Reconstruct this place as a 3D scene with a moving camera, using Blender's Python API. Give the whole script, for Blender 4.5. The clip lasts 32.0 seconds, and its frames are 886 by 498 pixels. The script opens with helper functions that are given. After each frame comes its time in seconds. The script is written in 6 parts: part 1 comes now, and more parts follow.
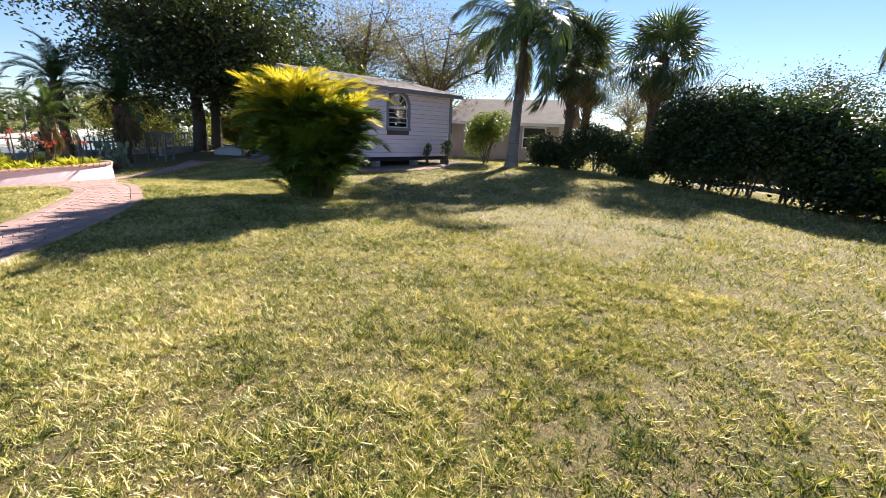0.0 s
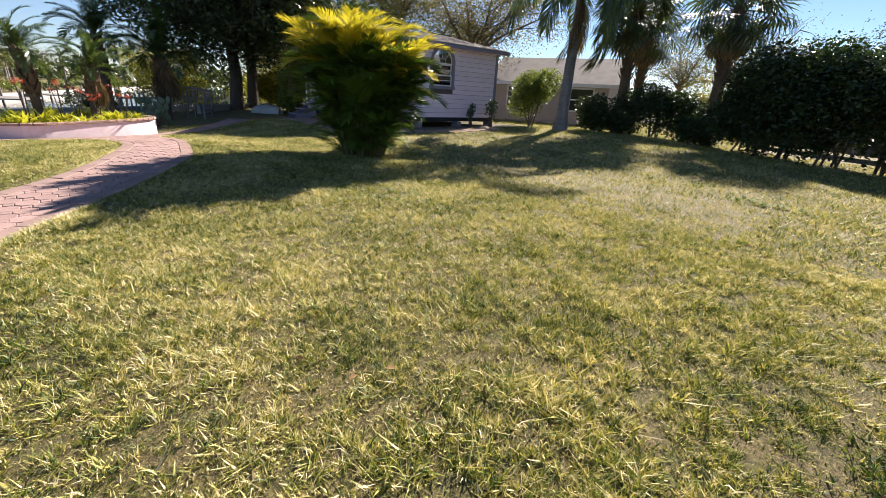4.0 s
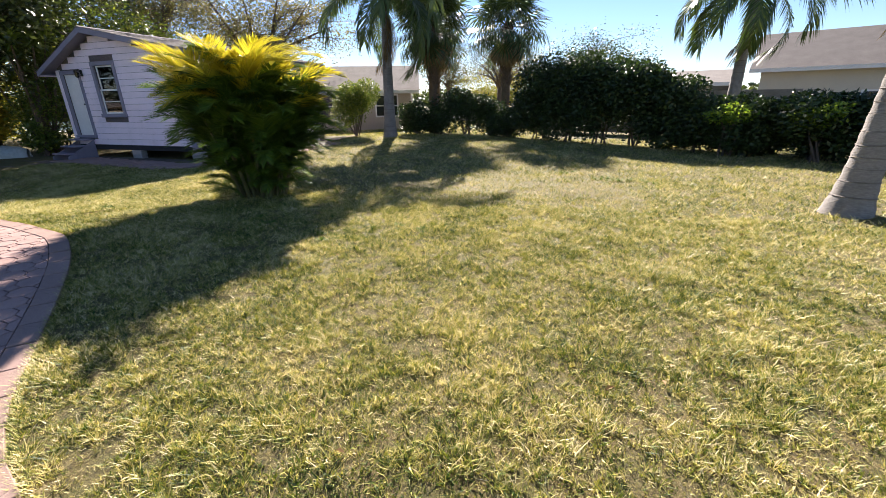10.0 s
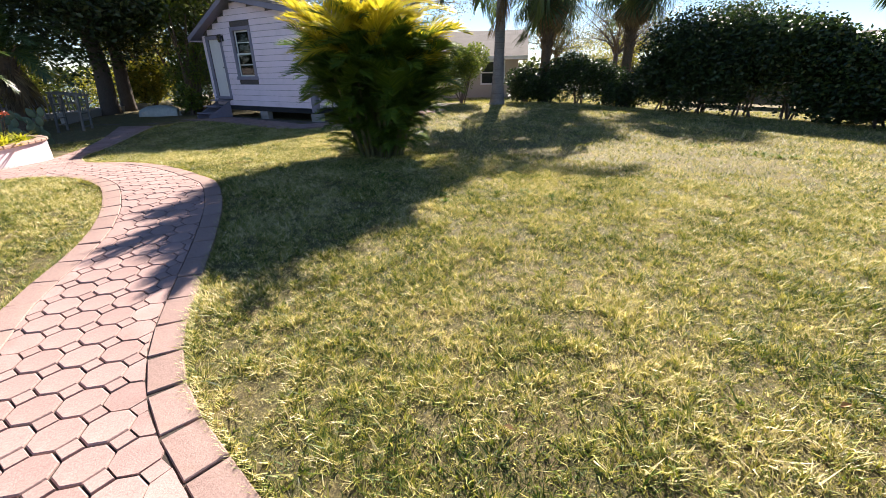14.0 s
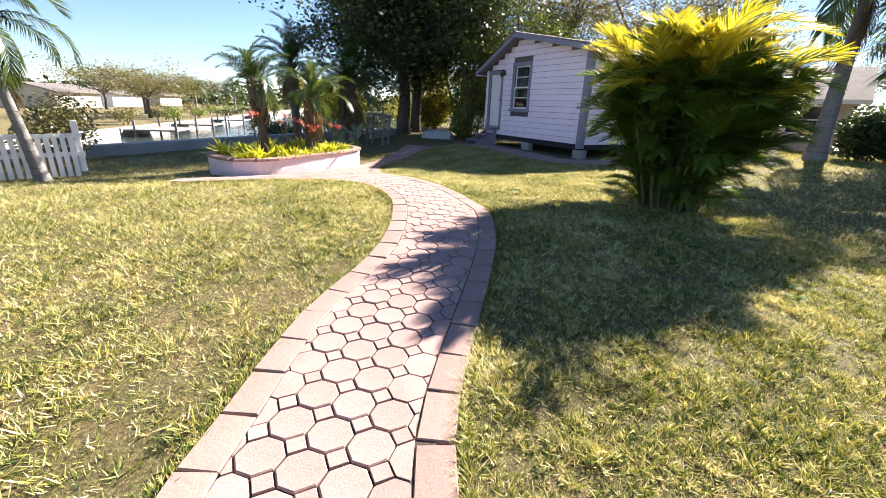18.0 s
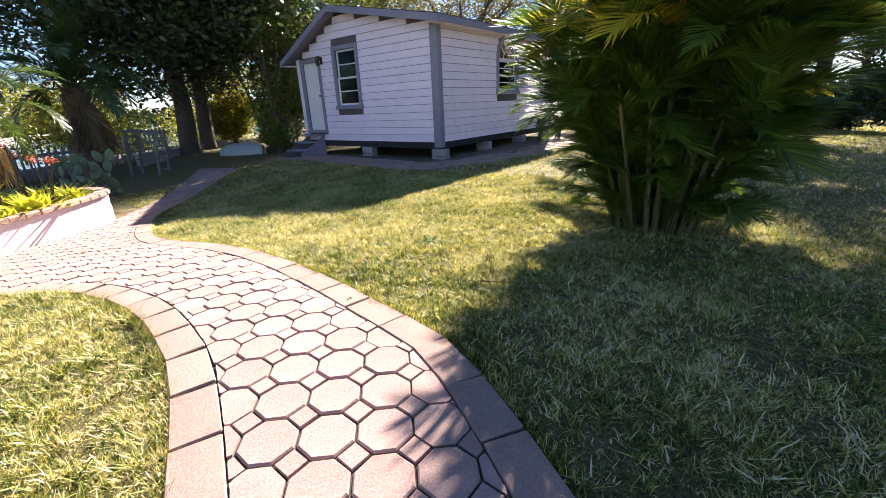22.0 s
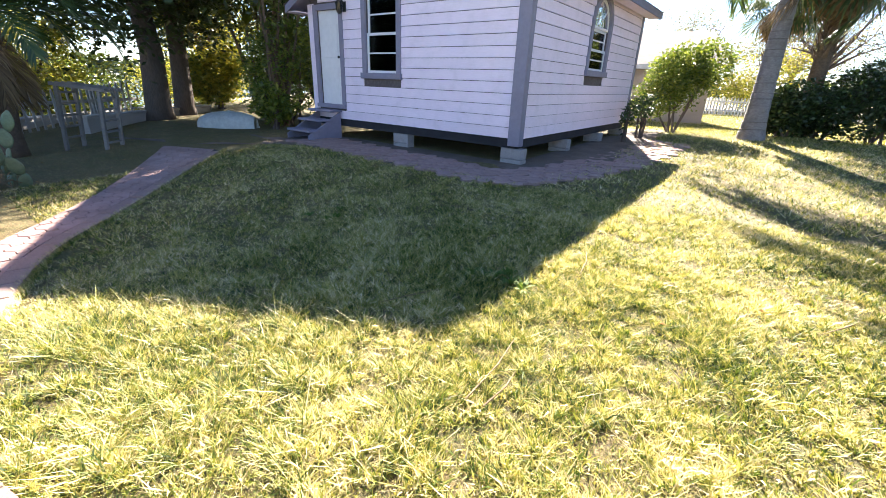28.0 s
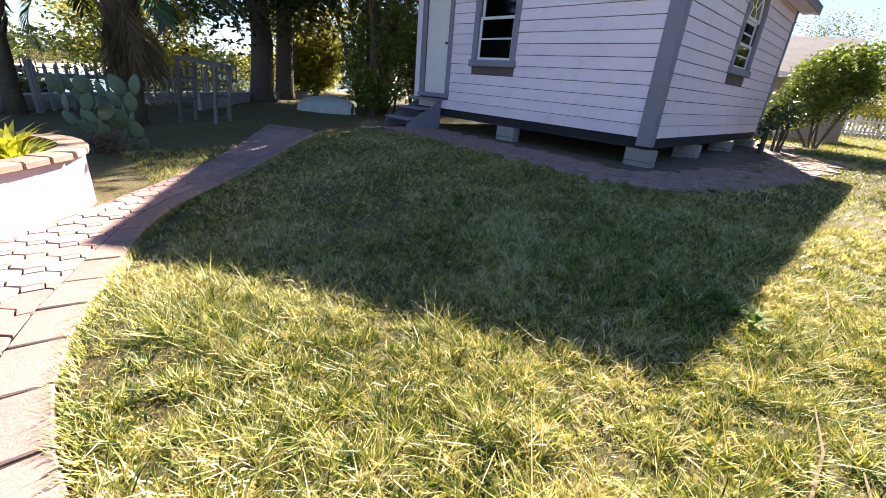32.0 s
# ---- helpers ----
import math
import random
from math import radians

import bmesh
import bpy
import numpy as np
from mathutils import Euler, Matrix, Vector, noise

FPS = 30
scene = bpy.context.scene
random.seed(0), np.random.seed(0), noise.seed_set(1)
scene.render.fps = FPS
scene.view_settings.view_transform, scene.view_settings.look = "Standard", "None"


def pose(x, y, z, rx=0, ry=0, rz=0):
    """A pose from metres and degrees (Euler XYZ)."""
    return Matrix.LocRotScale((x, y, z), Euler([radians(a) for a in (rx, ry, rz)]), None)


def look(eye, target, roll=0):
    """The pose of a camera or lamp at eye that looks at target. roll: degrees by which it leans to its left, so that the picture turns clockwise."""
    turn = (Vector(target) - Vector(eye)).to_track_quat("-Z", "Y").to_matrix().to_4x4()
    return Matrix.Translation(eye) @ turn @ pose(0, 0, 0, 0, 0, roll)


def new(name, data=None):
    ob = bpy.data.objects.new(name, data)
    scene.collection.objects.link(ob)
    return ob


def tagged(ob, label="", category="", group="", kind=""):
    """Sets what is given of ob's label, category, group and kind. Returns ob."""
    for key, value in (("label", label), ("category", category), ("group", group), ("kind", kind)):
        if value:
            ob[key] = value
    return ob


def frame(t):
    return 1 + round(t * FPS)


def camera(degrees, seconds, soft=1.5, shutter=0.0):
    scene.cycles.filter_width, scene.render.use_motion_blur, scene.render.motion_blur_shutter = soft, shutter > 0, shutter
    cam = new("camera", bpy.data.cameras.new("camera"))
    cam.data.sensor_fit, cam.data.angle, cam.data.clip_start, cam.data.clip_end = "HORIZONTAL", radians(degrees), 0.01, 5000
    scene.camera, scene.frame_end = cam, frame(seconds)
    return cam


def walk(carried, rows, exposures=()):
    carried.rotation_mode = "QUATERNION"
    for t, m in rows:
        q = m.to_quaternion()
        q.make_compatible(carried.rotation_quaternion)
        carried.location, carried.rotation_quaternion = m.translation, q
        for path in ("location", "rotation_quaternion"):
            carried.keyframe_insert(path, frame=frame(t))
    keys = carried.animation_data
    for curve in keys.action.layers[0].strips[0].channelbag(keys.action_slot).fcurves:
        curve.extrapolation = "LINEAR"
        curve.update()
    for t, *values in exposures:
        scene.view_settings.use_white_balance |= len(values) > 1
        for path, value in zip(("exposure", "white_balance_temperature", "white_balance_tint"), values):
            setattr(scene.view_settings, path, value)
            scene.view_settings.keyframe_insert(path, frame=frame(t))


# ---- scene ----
cam = camera(93.8, 32.0, soft=0.75)

# seconds, eye, yaw to the left of +y, pitch, roll
PATH = [
    (0, (13.887, -7.897, 1.531), 44.89, -15.89, 2.58),
    (0.5, (13.976, -7.825, 1.738), 43.27, -15.13, 2.61),
    (1, (14.076, -7.787, 1.835), 43.96, -14.46, 2.55),
    (1.5, (14.043, -7.769, 1.817), 40.09, -15.93, 2.58),
    (2, (13.585, -7.799, 1.668), 33.96, -18.24, -0.26),
    (2.5, (13.302, -7.788, 1.500), 32.21, -19.30, -7.33),
    (3, (13.349, -7.743, 1.539), 35.42, -21.52, -4.08),
    (3.5, (13.285, -8.073, 1.439), 36.11, -20.70, 0.37),
    (4, (13.081, -8.026, 1.325), 48.16, -20.60, 3.27),
    (4.5, (12.944, -8.069, 1.249), 55.10, -21.89, 2.04),
    (6.5, (12.327, -9.045, 1.225), 61.41, -21.07, 5.18),
    (7, (12.402, -9.233, 1.474), 57.31, -18.78, 2.77),
    (7.5, (12.315, -9.290, 1.503), 54.09, -19.66, 0.07),
    (8, (12.099, -9.233, 1.471), 44.27, -20.32, 1.41),
    (8.5, (11.873, -9.288, 1.514), 38.56, -18.30, 0.80),
    (9, (11.517, -9.514, 1.557), 23.28, -17.71, -0.27),
    (9.5, (11.245, -9.597, 1.570), 21.66, -18.59, -0.40),
    (10, (11.041, -9.582, 1.621), 19.29, -19.78, -0.92),
    (10.5, (10.776, -9.648, 1.581), 7.18, -20.84, -0.81),
    (11, (10.629, -9.572, 1.482), 11.70, -22.83, -1.04),
    (11.5, (10.643, -9.509, 1.430), 15.82, -22.75, -1.96),
    (12, (10.711, -9.463, 1.403), 16.13, -25.40, -0.11),
    (12.5, (10.726, -9.496, 1.510), 25.78, -25.13, 0.08),
    (13, (10.601, -9.541, 1.472), 31.36, -24.09, -0.31),
    (13.5, (10.543, -9.553, 1.465), 31.72, -23.50, -0.77),
    (15.5, (10.331, -9.585, 1.324), 33.07, -22.08, -1.46),
    (16, (10.301, -9.588, 1.329), 33.70, -21.63, -1.79),
    (16.5, (10.181, -9.565, 1.326), 34.40, -21.42, -0.33),
    (17, (9.906, -9.543, 1.324), 43.64, -19.36, 1.22),
    (17.5, (9.583, -9.504, 1.323), 60.26, -19.52, 1.86),
    (18, (9.365, -9.410, 1.371), 62.21, -19.04, 2.09),
    (18.5, (9.108, -9.296, 1.367), 53.91, -19.95, 2.52),
    (19, (8.817, -9.221, 1.457), 54.87, -18.05, 0.95),
    (19.5, (8.532, -9.054, 1.434), 55.81, -19.07, -0.14),
    (20, (8.142, -8.909, 1.383), 50.21, -20.98, 3.20),
    (20.5, (7.682, -8.736, 1.392), 43.56, -18.70, -0.01),
    (21, (7.143, -8.451, 1.307), 39.87, -18.54, -2.14),
    (21.5, (6.609, -8.201, 1.287), 33.98, -16.98, -1.67),
    (22, (6.287, -7.979, 1.260), 38.65, -19.16, -2.70),
    (22.5, (6.045, -7.718, 1.235), 38.77, -19.43, -0.88),
    (23, (5.734, -7.490, 1.224), 33.55, -19.19, -1.88),
    (23.5, (5.520, -7.240, 1.219), 35.88, -21.26, -2.30),
    (24, (5.436, -7.026, 1.307), 36.37, -20.99, 2.31),
    (24.5, (5.215, -6.994, 1.387), 33.32, -21.31, 0.60),
    (26.5, (3.682, -6.693, 1.313), 24.98, -20.70, -1.55),
    (27, (3.518, -6.468, 1.274), 28.80, -21.58, -1.35),
    (27.5, (3.418, -6.323, 1.266), 33.07, -21.26, 0.97),
    (28, (3.255, -6.321, 1.256), 36.66, -21.97, 2.16),
    (28.5, (3.118, -6.370, 1.307), 43.22, -20.93, 2.70),
    (29, (3.042, -6.384, 1.277), 43.06, -21.44, 3.31),
    (29.5, (2.896, -6.282, 1.152), 41.24, -21.53, 2.73),
    (30, (2.716, -6.144, 0.991), 39.64, -22.57, 0.43),
    (30.5, (2.642, -6.081, 0.935), 36.27, -20.21, 1.86),
    (31, (2.560, -6.200, 0.935), 35.23, -22.30, 1.03),
    (31.5, (2.500, -6.260, 0.935), 39.99, -21.93, 2.34),
    (32, (2.420, -6.300, 0.935), 45.50, -21.89, 4.86),
]


def aim(eye, yaw, pitch, roll):
    y, p = radians(yaw), radians(pitch)
    ahead = Vector((-math.sin(y) * math.cos(p), math.cos(y) * math.cos(p), math.sin(p)))
    return look(eye, Vector(eye) + 2 * ahead, roll)


BASE = 1.75
EXPOSURES = [(t, BASE + e, 6500, 18) for t, e in ((0, 0.25), (3, 0.15), (4.5, -0.1), (7, 0.2), (14, 0.28), (16.5, 0.4), (18, 0.6), (20, 0.75), (22, 0.65), (23.5, 0.4), (26.5, 0.75), (27.8, 1.25), (28.5, 1.9), (29.5, 2.2), (30.2, 1.95), (30.8, 1.5), (31.2, 1.0), (32, 0.75))]
walk(cam, [(t, aim(eye, yaw, pitch, roll)) for t, eye, yaw, pitch, roll in PATH], EXPOSURES)

# ---- light ----
SUN_LEFT, SUN_UP = 22.0, 32.0  # degrees left of +y, degrees up
world = bpy.data.worlds.new("sky")
scene.world = world
world.use_nodes = True
wn = world.node_tree.nodes
sky = wn.new("ShaderNodeTexSky")
sky.sky_type = "NISHITA"
sky.sun_disc = False
sky.sun_elevation = radians(SUN_UP)
sky.sun_rotation = radians(-SUN_LEFT)
sky.air_density, sky.dust_density, sky.ozone_density = 0.9, 0.0, 4.5
wn["Background"].inputs["Strength"].default_value = 0.042
world.node_tree.links.new(sky.outputs[0], wn["Background"].inputs["Color"])
sun = new("sun", bpy.data.lights.new("sun", "SUN"))
sun.data.energy, sun.data.angle, sun.data.color = 5.0, radians(0.53), (1.0, 0.93, 0.8)
_sl, _su = radians(SUN_LEFT), radians(SUN_UP)
SUN_DIR = Vector((-math.sin(_sl) * math.cos(_su), math.cos(_sl) * math.cos(_su), math.sin(_su)))
sun.matrix_world = look(SUN_DIR * 60, (0, 0, 0))

# ---- materials ----


def mat(name, rough=0.7, metal=0.0):
    m = bpy.data.materials.new(name)
    m.use_nodes = True
    b = m.node_tree.nodes["Principled BSDF"]
    b.inputs["Roughness"].default_value, b.inputs["Metallic"].default_value = rough, metal
    return m, m.node_tree, b


def ramp(nt, fac, stops):
    r = nt.nodes.new("ShaderNodeValToRGB")
    e = r.color_ramp.elements
    while len(e) < len(stops):
        e.new(0.5)
    for k, (p, c) in enumerate(stops):
        e[k].position, e[k].color = p, (*c, 1)
    nt.links.new(fac, r.inputs["Fac"])
    return r.outputs["Color"]


def tex_noise(nt, scale, detail=4.0, rough=0.6, stretch=(1, 1, 1), space="Object"):
    co = nt.nodes.new("ShaderNodeTexCoord")
    mp = nt.nodes.new("ShaderNodeMapping")
    mp.inputs["Scale"].default_value = stretch
    n = nt.nodes.new("ShaderNodeTexNoise")
    n.inputs["Scale"].default_value, n.inputs["Detail"].default_value, n.inputs["Roughness"].default_value = scale, detail, rough
    nt.links.new(co.outputs[space], mp.inputs["Vector"])
    nt.links.new(mp.outputs["Vector"], n.inputs["Vector"])
    return n.outputs["Fac"]


def mixed(nt, a, b, fac, mode="MIX"):
    m = nt.nodes.new("ShaderNodeMix")
    m.data_type, m.blend_type = "RGBA", mode
    for s, v in ((m.inputs[0], fac), (m.inputs[6], a), (m.inputs[7], b)):
        if isinstance(v, (float, int)):
            s.default_value = v
        elif isinstance(v, tuple):
            s.default_value = (*v, 1)
        else:
            nt.links.new(v, s)
    return m.outputs[2]


def bump(nt, b, height, strength, dist=0.01):
    n = nt.nodes.new("ShaderNodeBump")
    n.inputs["Strength"].default_value, n.inputs["Distance"].default_value = strength, dist
    nt.links.new(height, n.inputs["Height"])
    nt.links.new(n.outputs["Normal"], b.inputs["Normal"])


def surface(name, base, rough=0.7, vary=0.25, grain=18.0, stain=1.6, relief=0.3, depth=0.004, stretch=(1, 1, 1), piece=0.0, metal=0.0, dirt=None, dirt_amount=0.5):
    """A matt surface: fine grain, broad stains and relief; piece: how far single pieces differ."""
    m, nt, b = mat(name, rough, metal)
    fine, broad = tex_noise(nt, grain, 6, 0.65, stretch), tex_noise(nt, stain, 3, 0.55)
    lo, hi = tuple(c * (1 - vary) for c in base), tuple(min(1, c * (1 + vary)) for c in base)
    col = ramp(nt, fine, [(0.25, lo), (0.75, hi)])
    col = mixed(nt, col, ramp(nt, broad, [(0.3, (1 - vary, 1 - vary, 1 - vary)), (0.7, (1, 1, 1))]), 1.0, "MULTIPLY")
    if dirt:
        d = ramp(nt, tex_noise(nt, stain * 2.7, 7, 0.7), [(0.5, (0, 0, 0)), (0.72, (dirt_amount,) * 3)])
        col = mixed(nt, col, dirt, d)
    if piece:
        info = nt.nodes.new("ShaderNodeObjectInfo")
        geo = nt.nodes.new("ShaderNodeNewGeometry")
        add = nt.nodes.new("ShaderNodeMath")
        add.operation = "ADD"
        nt.links.new(info.outputs["Random"], add.inputs[0])
        nt.links.new(geo.outputs["Random Per Island"], add.inputs[1])
        fr = nt.nodes.new("ShaderNodeMath")
        fr.operation = "FRACT"
        nt.links.new(add.outputs[0], fr.inputs[0])
        col = mixed(nt, col, ramp(nt, fr.outputs[0], [(0.0, (1 - piece, 1 - piece * 1.05, 1 - piece * 1.1)), (1.0, (1, 1, 1))]), 1.0, "MULTIPLY")
    nt.links.new(col, b.inputs["Base Color"])
    if relief:
        bump(nt, b, fine, relief, depth)
    return m


def leaf(name, colours, through_light=0.45, rough=0.45, patch=0.0):
    """Foliage: each leaf takes its own colour from the ramp; light shines through it."""
    m, nt, b = mat(name, rough)
    geo = nt.nodes.new("ShaderNodeNewGeometry")
    n = len(colours)
    f = geo.outputs["Random Per Island"]
    if patch:
        a = nt.nodes.new("ShaderNodeMath")
        a.operation = "MULTIPLY_ADD"
        nt.links.new(mixed(nt, tex_noise(nt, patch, 4, 0.6), tex_noise(nt, patch * 16, 3, 0.7), 0.6), a.inputs[0])
        a.inputs[1].default_value = 3.3
        s = nt.nodes.new("ShaderNodeMath")
        s.operation = "MULTIPLY_ADD"
        nt.links.new(f, s.inputs[0])
        s.inputs[1].default_value, s.inputs[2].default_value = 0.95, -1.58
        nt.links.new(s.outputs[0], a.inputs[2])
        f = a.outputs[0]
    col = ramp(nt, f, [(k / max(1, n - 1), c) for k, c in enumerate(colours)])
    nt.links.new(col, b.inputs["Base Color"])
    tr = nt.nodes.new("ShaderNodeBsdfTranslucent")
    nt.links.new(mixed(nt, col, (1.0, 0.95, 0.45), 0.75, "MULTIPLY") if through_light else col, tr.inputs["Color"])
    mx = nt.nodes.new("ShaderNodeMixShader")
    mx.inputs[0].default_value = through_light
    nt.links.new(b.outputs[0], mx.inputs[1])
    nt.links.new(tr.outputs[0], mx.inputs[2])
    nt.links.new(mx.outputs[0], nt.nodes["Material Output"].inputs["Surface"])
    return m


def glass(name, tint=(0.8, 0.85, 0.85)):
    m, nt, b = mat(name, 0.03)
    gl = nt.nodes.new("ShaderNodeBsdfGlossy")
    gl.inputs["Roughness"].default_value = 0.02
    tr = nt.nodes.new("ShaderNodeBsdfTransparent")
    tr.inputs["Color"].default_value = (*tint, 1)
    fr = nt.nodes.new("ShaderNodeFresnel")
    fr.inputs["IOR"].default_value = 1.6
    mx = nt.nodes.new("ShaderNodeMixShader")
    nt.links.new(fr.outputs[0], mx.inputs[0])
    nt.links.new(tr.outputs[0], mx.inputs[1])
    nt.links.new(gl.outputs[0], mx.inputs[2])
    nt.links.new(mx.outputs[0], nt.nodes["Material Output"].inputs["Surface"])
    return m


def lawn_soil():
    m, nt, b = mat("lawn_soil", 0.95)
    fine, mid, broad = tex_noise(nt, 48, 9, 0.85), tex_noise(nt, 3.5, 7, 0.7), tex_noise(nt, 0.7, 4, 0.6)
    a = ramp(nt, fine, [(0.38, (0.03, 0.023, 0.008)), (0.52, (0.17, 0.125, 0.045)), (0.64, (0.42, 0.33, 0.16))])
    c = ramp(nt, fine, [(0.38, (0.024, 0.024, 0.006)), (0.52, (0.12, 0.11, 0.03)), (0.64, (0.32, 0.28, 0.11))])
    col = mixed(nt, a, c, ramp(nt, mid, [(0.42, (0, 0, 0)), (0.62, (1, 1, 1))]))
    col = mixed(nt, col, mixed(nt, col, (0.75, 0.85, 0.6), 1.0, "MULTIPLY"), ramp(nt, broad, [(0.45, (0, 0, 0)), (0.7, (0.7, 0.7, 0.7))]))
    nt.links.new(col, b.inputs["Base Color"])
    bump(nt, b, fine, 0.9, 0.03)
    return m


M_SOIL = lawn_soil()
M_BLADE = leaf("grass_blade", [(0.025, 0.055, 0.008), (0.11, 0.17, 0.022), (0.29, 0.3, 0.05), (0.55, 0.48, 0.15), (0.82, 0.72, 0.46)], 0.3, 0.6, 1.1)
M_BLADE_GREEN = leaf("grass_blade_green", [(0.05, 0.1, 0.015), (0.09, 0.16, 0.02), (0.13, 0.2, 0.03)], 0.35, 0.8)
M_PAVER = surface("paver", (0.43, 0.295, 0.265), 0.9, 0.3, 130, 2.5, 0.6, 0.004, piece=0.14, dirt=(0.24, 0.17, 0.14), dirt_amount=0.45)
M_PAVER_EDGE = surface("paver_edge", (0.38, 0.265, 0.23), 0.9, 0.3, 120, 3, 0.6, 0.004, piece=0.14, dirt=(0.22, 0.16, 0.12), dirt_amount=0.5)
for _m in (M_PAVER, M_PAVER_EDGE):
    _m.node_tree.nodes["Principled BSDF"].inputs["Specular IOR Level"].default_value = 0.15
M_JOINT = surface("joint_sand", (0.05, 0.037, 0.027), 0.95, 0.4, 60, 3, 0.6, 0.01)
M_SIDING = surface("siding_paint", (0.9, 0.78, 0.87), 0.6, 0.05, 8, 1.2, 0.12, 0.003, (1, 1, 6), piece=0.06, dirt=(0.5, 0.45, 0.47), dirt_amount=0.25)
M_TRIM = surface("grey_trim_paint", (0.25, 0.235, 0.3), 0.6, 0.1, 10, 1.5, 0.15, 0.003)
M_WHITE = surface("white_paint", (0.78, 0.77, 0.76), 0.5, 0.05, 12, 1.5, 0.1, 0.002)
M_SHINGLE = surface("shingle", (0.2, 0.18, 0.17), 0.95, 0.25, 120, 2, 0.6, 0.005, piece=0.25)
M_UNDER_SHADE = surface("underfloor_shade", (0.03, 0.03, 0.035), 0.9, 0.3, 5, 1, 0)
M_BLOCK = surface("concrete_block", (0.36, 0.34, 0.33), 0.9, 0.2, 60, 3, 0.5, 0.006, dirt=(0.15, 0.13, 0.12))
M_GLASS = glass("window_glass")
M_DIRT = surface("bare_dirt", (0.17, 0.13, 0.1), 0.95, 0.4, 40, 2.2, 0.7, 0.02)
M_PLANTER = surface("planter_render", (0.72, 0.6, 0.64), 0.8, 0.08, 25, 1.5, 0.3, 0.006, dirt=(0.4, 0.33, 0.33), dirt_amount=0.35)
M_CAP = surface("cap_brick", (0.4, 0.26, 0.2), 0.85, 0.25, 60, 4, 0.5, 0.005, piece=0.25)
M_BARK_PALM = surface("palm_bark", (0.27, 0.25, 0.235), 0.9, 0.3, 16, 3, 0.8, 0.015, (1, 1, 4), dirt=(0.14, 0.12, 0.1), dirt_amount=0.7)
M_SCAR = surface("leaf_scar", (0.19, 0.17, 0.155), 0.95, 0.3, 20, 3, 0.6, 0.01)
M_BARK = surface("oak_bark", (0.13, 0.1, 0.08), 0.95, 0.35, 14, 2, 0.8, 0.03, (3, 3, 0.6))
M_BOOT = surface("palm_boots", (0.16, 0.11, 0.07), 0.95, 0.35, 20, 3, 0.7, 0.02)
M_CANE = surface("areca_cane", (0.15, 0.14, 0.05), 0.5, 0.25, 12, 3, 0.2, 0.004, piece=0.3)
M_RACHIS = surface("rachis", (0.34, 0.34, 0.09), 0.5, 0.2, 10, 2, 0.1)
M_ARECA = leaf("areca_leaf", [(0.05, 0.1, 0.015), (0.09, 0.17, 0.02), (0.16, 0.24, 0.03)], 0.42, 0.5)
# naturally yellow fronds, brightened so that the backlight is part of their colour
M_ARECA_Y_BACKLIT = leaf("areca_leaf_yellow_backlit", [(0.38, 0.38, 0.03), (0.55, 0.5, 0.05), (0.62, 0.5, 0.06)], 0.55, 0.35)
M_QUEEN = leaf("queen_palm_leaf", [(0.04, 0.075, 0.02), (0.07, 0.12, 0.03), (0.12, 0.16, 0.05)], 0.35, 0.35)
M_FAN = leaf("fan_palm_leaf", [(0.035, 0.065, 0.022), (0.06, 0.1, 0.035), (0.1, 0.13, 0.05)], 0.3, 0.35)
M_DEAD = leaf("dead_frond", [(0.12, 0.08, 0.04), (0.22, 0.15, 0.08), (0.3, 0.22, 0.12)], 0.25, 0.8)
M_HEDGE = leaf("hedge_leaf", [(0.018, 0.035, 0.012), (0.03, 0.06, 0.016), (0.06, 0.1, 0.025)], 0.22, 0.42)
M_LIME = leaf("lime_leaf", [(0.09, 0.18, 0.02), (0.18, 0.28, 0.03), (0.28, 0.38, 0.05)], 0.5, 0.4)
M_CITRUS = leaf("citrus_leaf", [(0.06, 0.1, 0.015), (0.13, 0.19, 0.03), (0.25, 0.28, 0.05)], 0.45, 0.35)
M_OAK = leaf("oak_leaf", [(0.025, 0.04, 0.012), (0.05, 0.075, 0.02), (0.08, 0.1, 0.03)], 0.3, 0.4)
M_SPARSE = leaf("sparse_leaf", [(0.09, 0.09, 0.04), (0.16, 0.16, 0.06), (0.24, 0.2, 0.09)], 0.4, 0.5)
M_GOLD = leaf("gold_leaf", [(0.12, 0.16, 0.02), (0.28, 0.27, 0.04), (0.4, 0.35, 0.06)], 0.5, 0.5)
M_BROMELIAD = leaf("bromeliad_leaf", [(0.3, 0.36, 0.02), (0.48, 0.5, 0.04), (0.6, 0.56, 0.08)], 0.4, 0.4)
M_RED = leaf("red_flower", [(0.45, 0.05, 0.03), (0.6, 0.1, 0.06), (0.65, 0.2, 0.12)], 0.35, 0.5)
M_CACTUS = surface("cactus_pad", (0.16, 0.22, 0.12), 0.6, 0.25, 20, 3, 0.3, 0.006)
M_WOOD_GREY = surface("weathered_wood", (0.27, 0.25, 0.23), 0.9, 0.3, 14, 2, 0.5, 0.006, (1, 1, 8), piece=0.2)
M_TAN = surface("tan_stucco", (0.5, 0.43, 0.36), 0.85, 0.1, 30, 1, 0.3, 0.006)
M_CREAM = surface("cream_siding", (0.62, 0.56, 0.46), 0.75, 0.08, 20, 1, 0.2, 0.004)
M_TARP = surface("green_tarp", (0.5, 0.52, 0.48), 0.6, 0.2, 12, 2, 0.4, 0.02)
M_IRON = surface("black_iron", (0.03, 0.03, 0.03), 0.5, 0.2, 30, 3, 0.2, 0.002, metal=0.6)
M_CONCRETE = surface("concrete", (0.42, 0.4, 0.37), 0.9, 0.2, 40, 1.5, 0.4, 0.006)
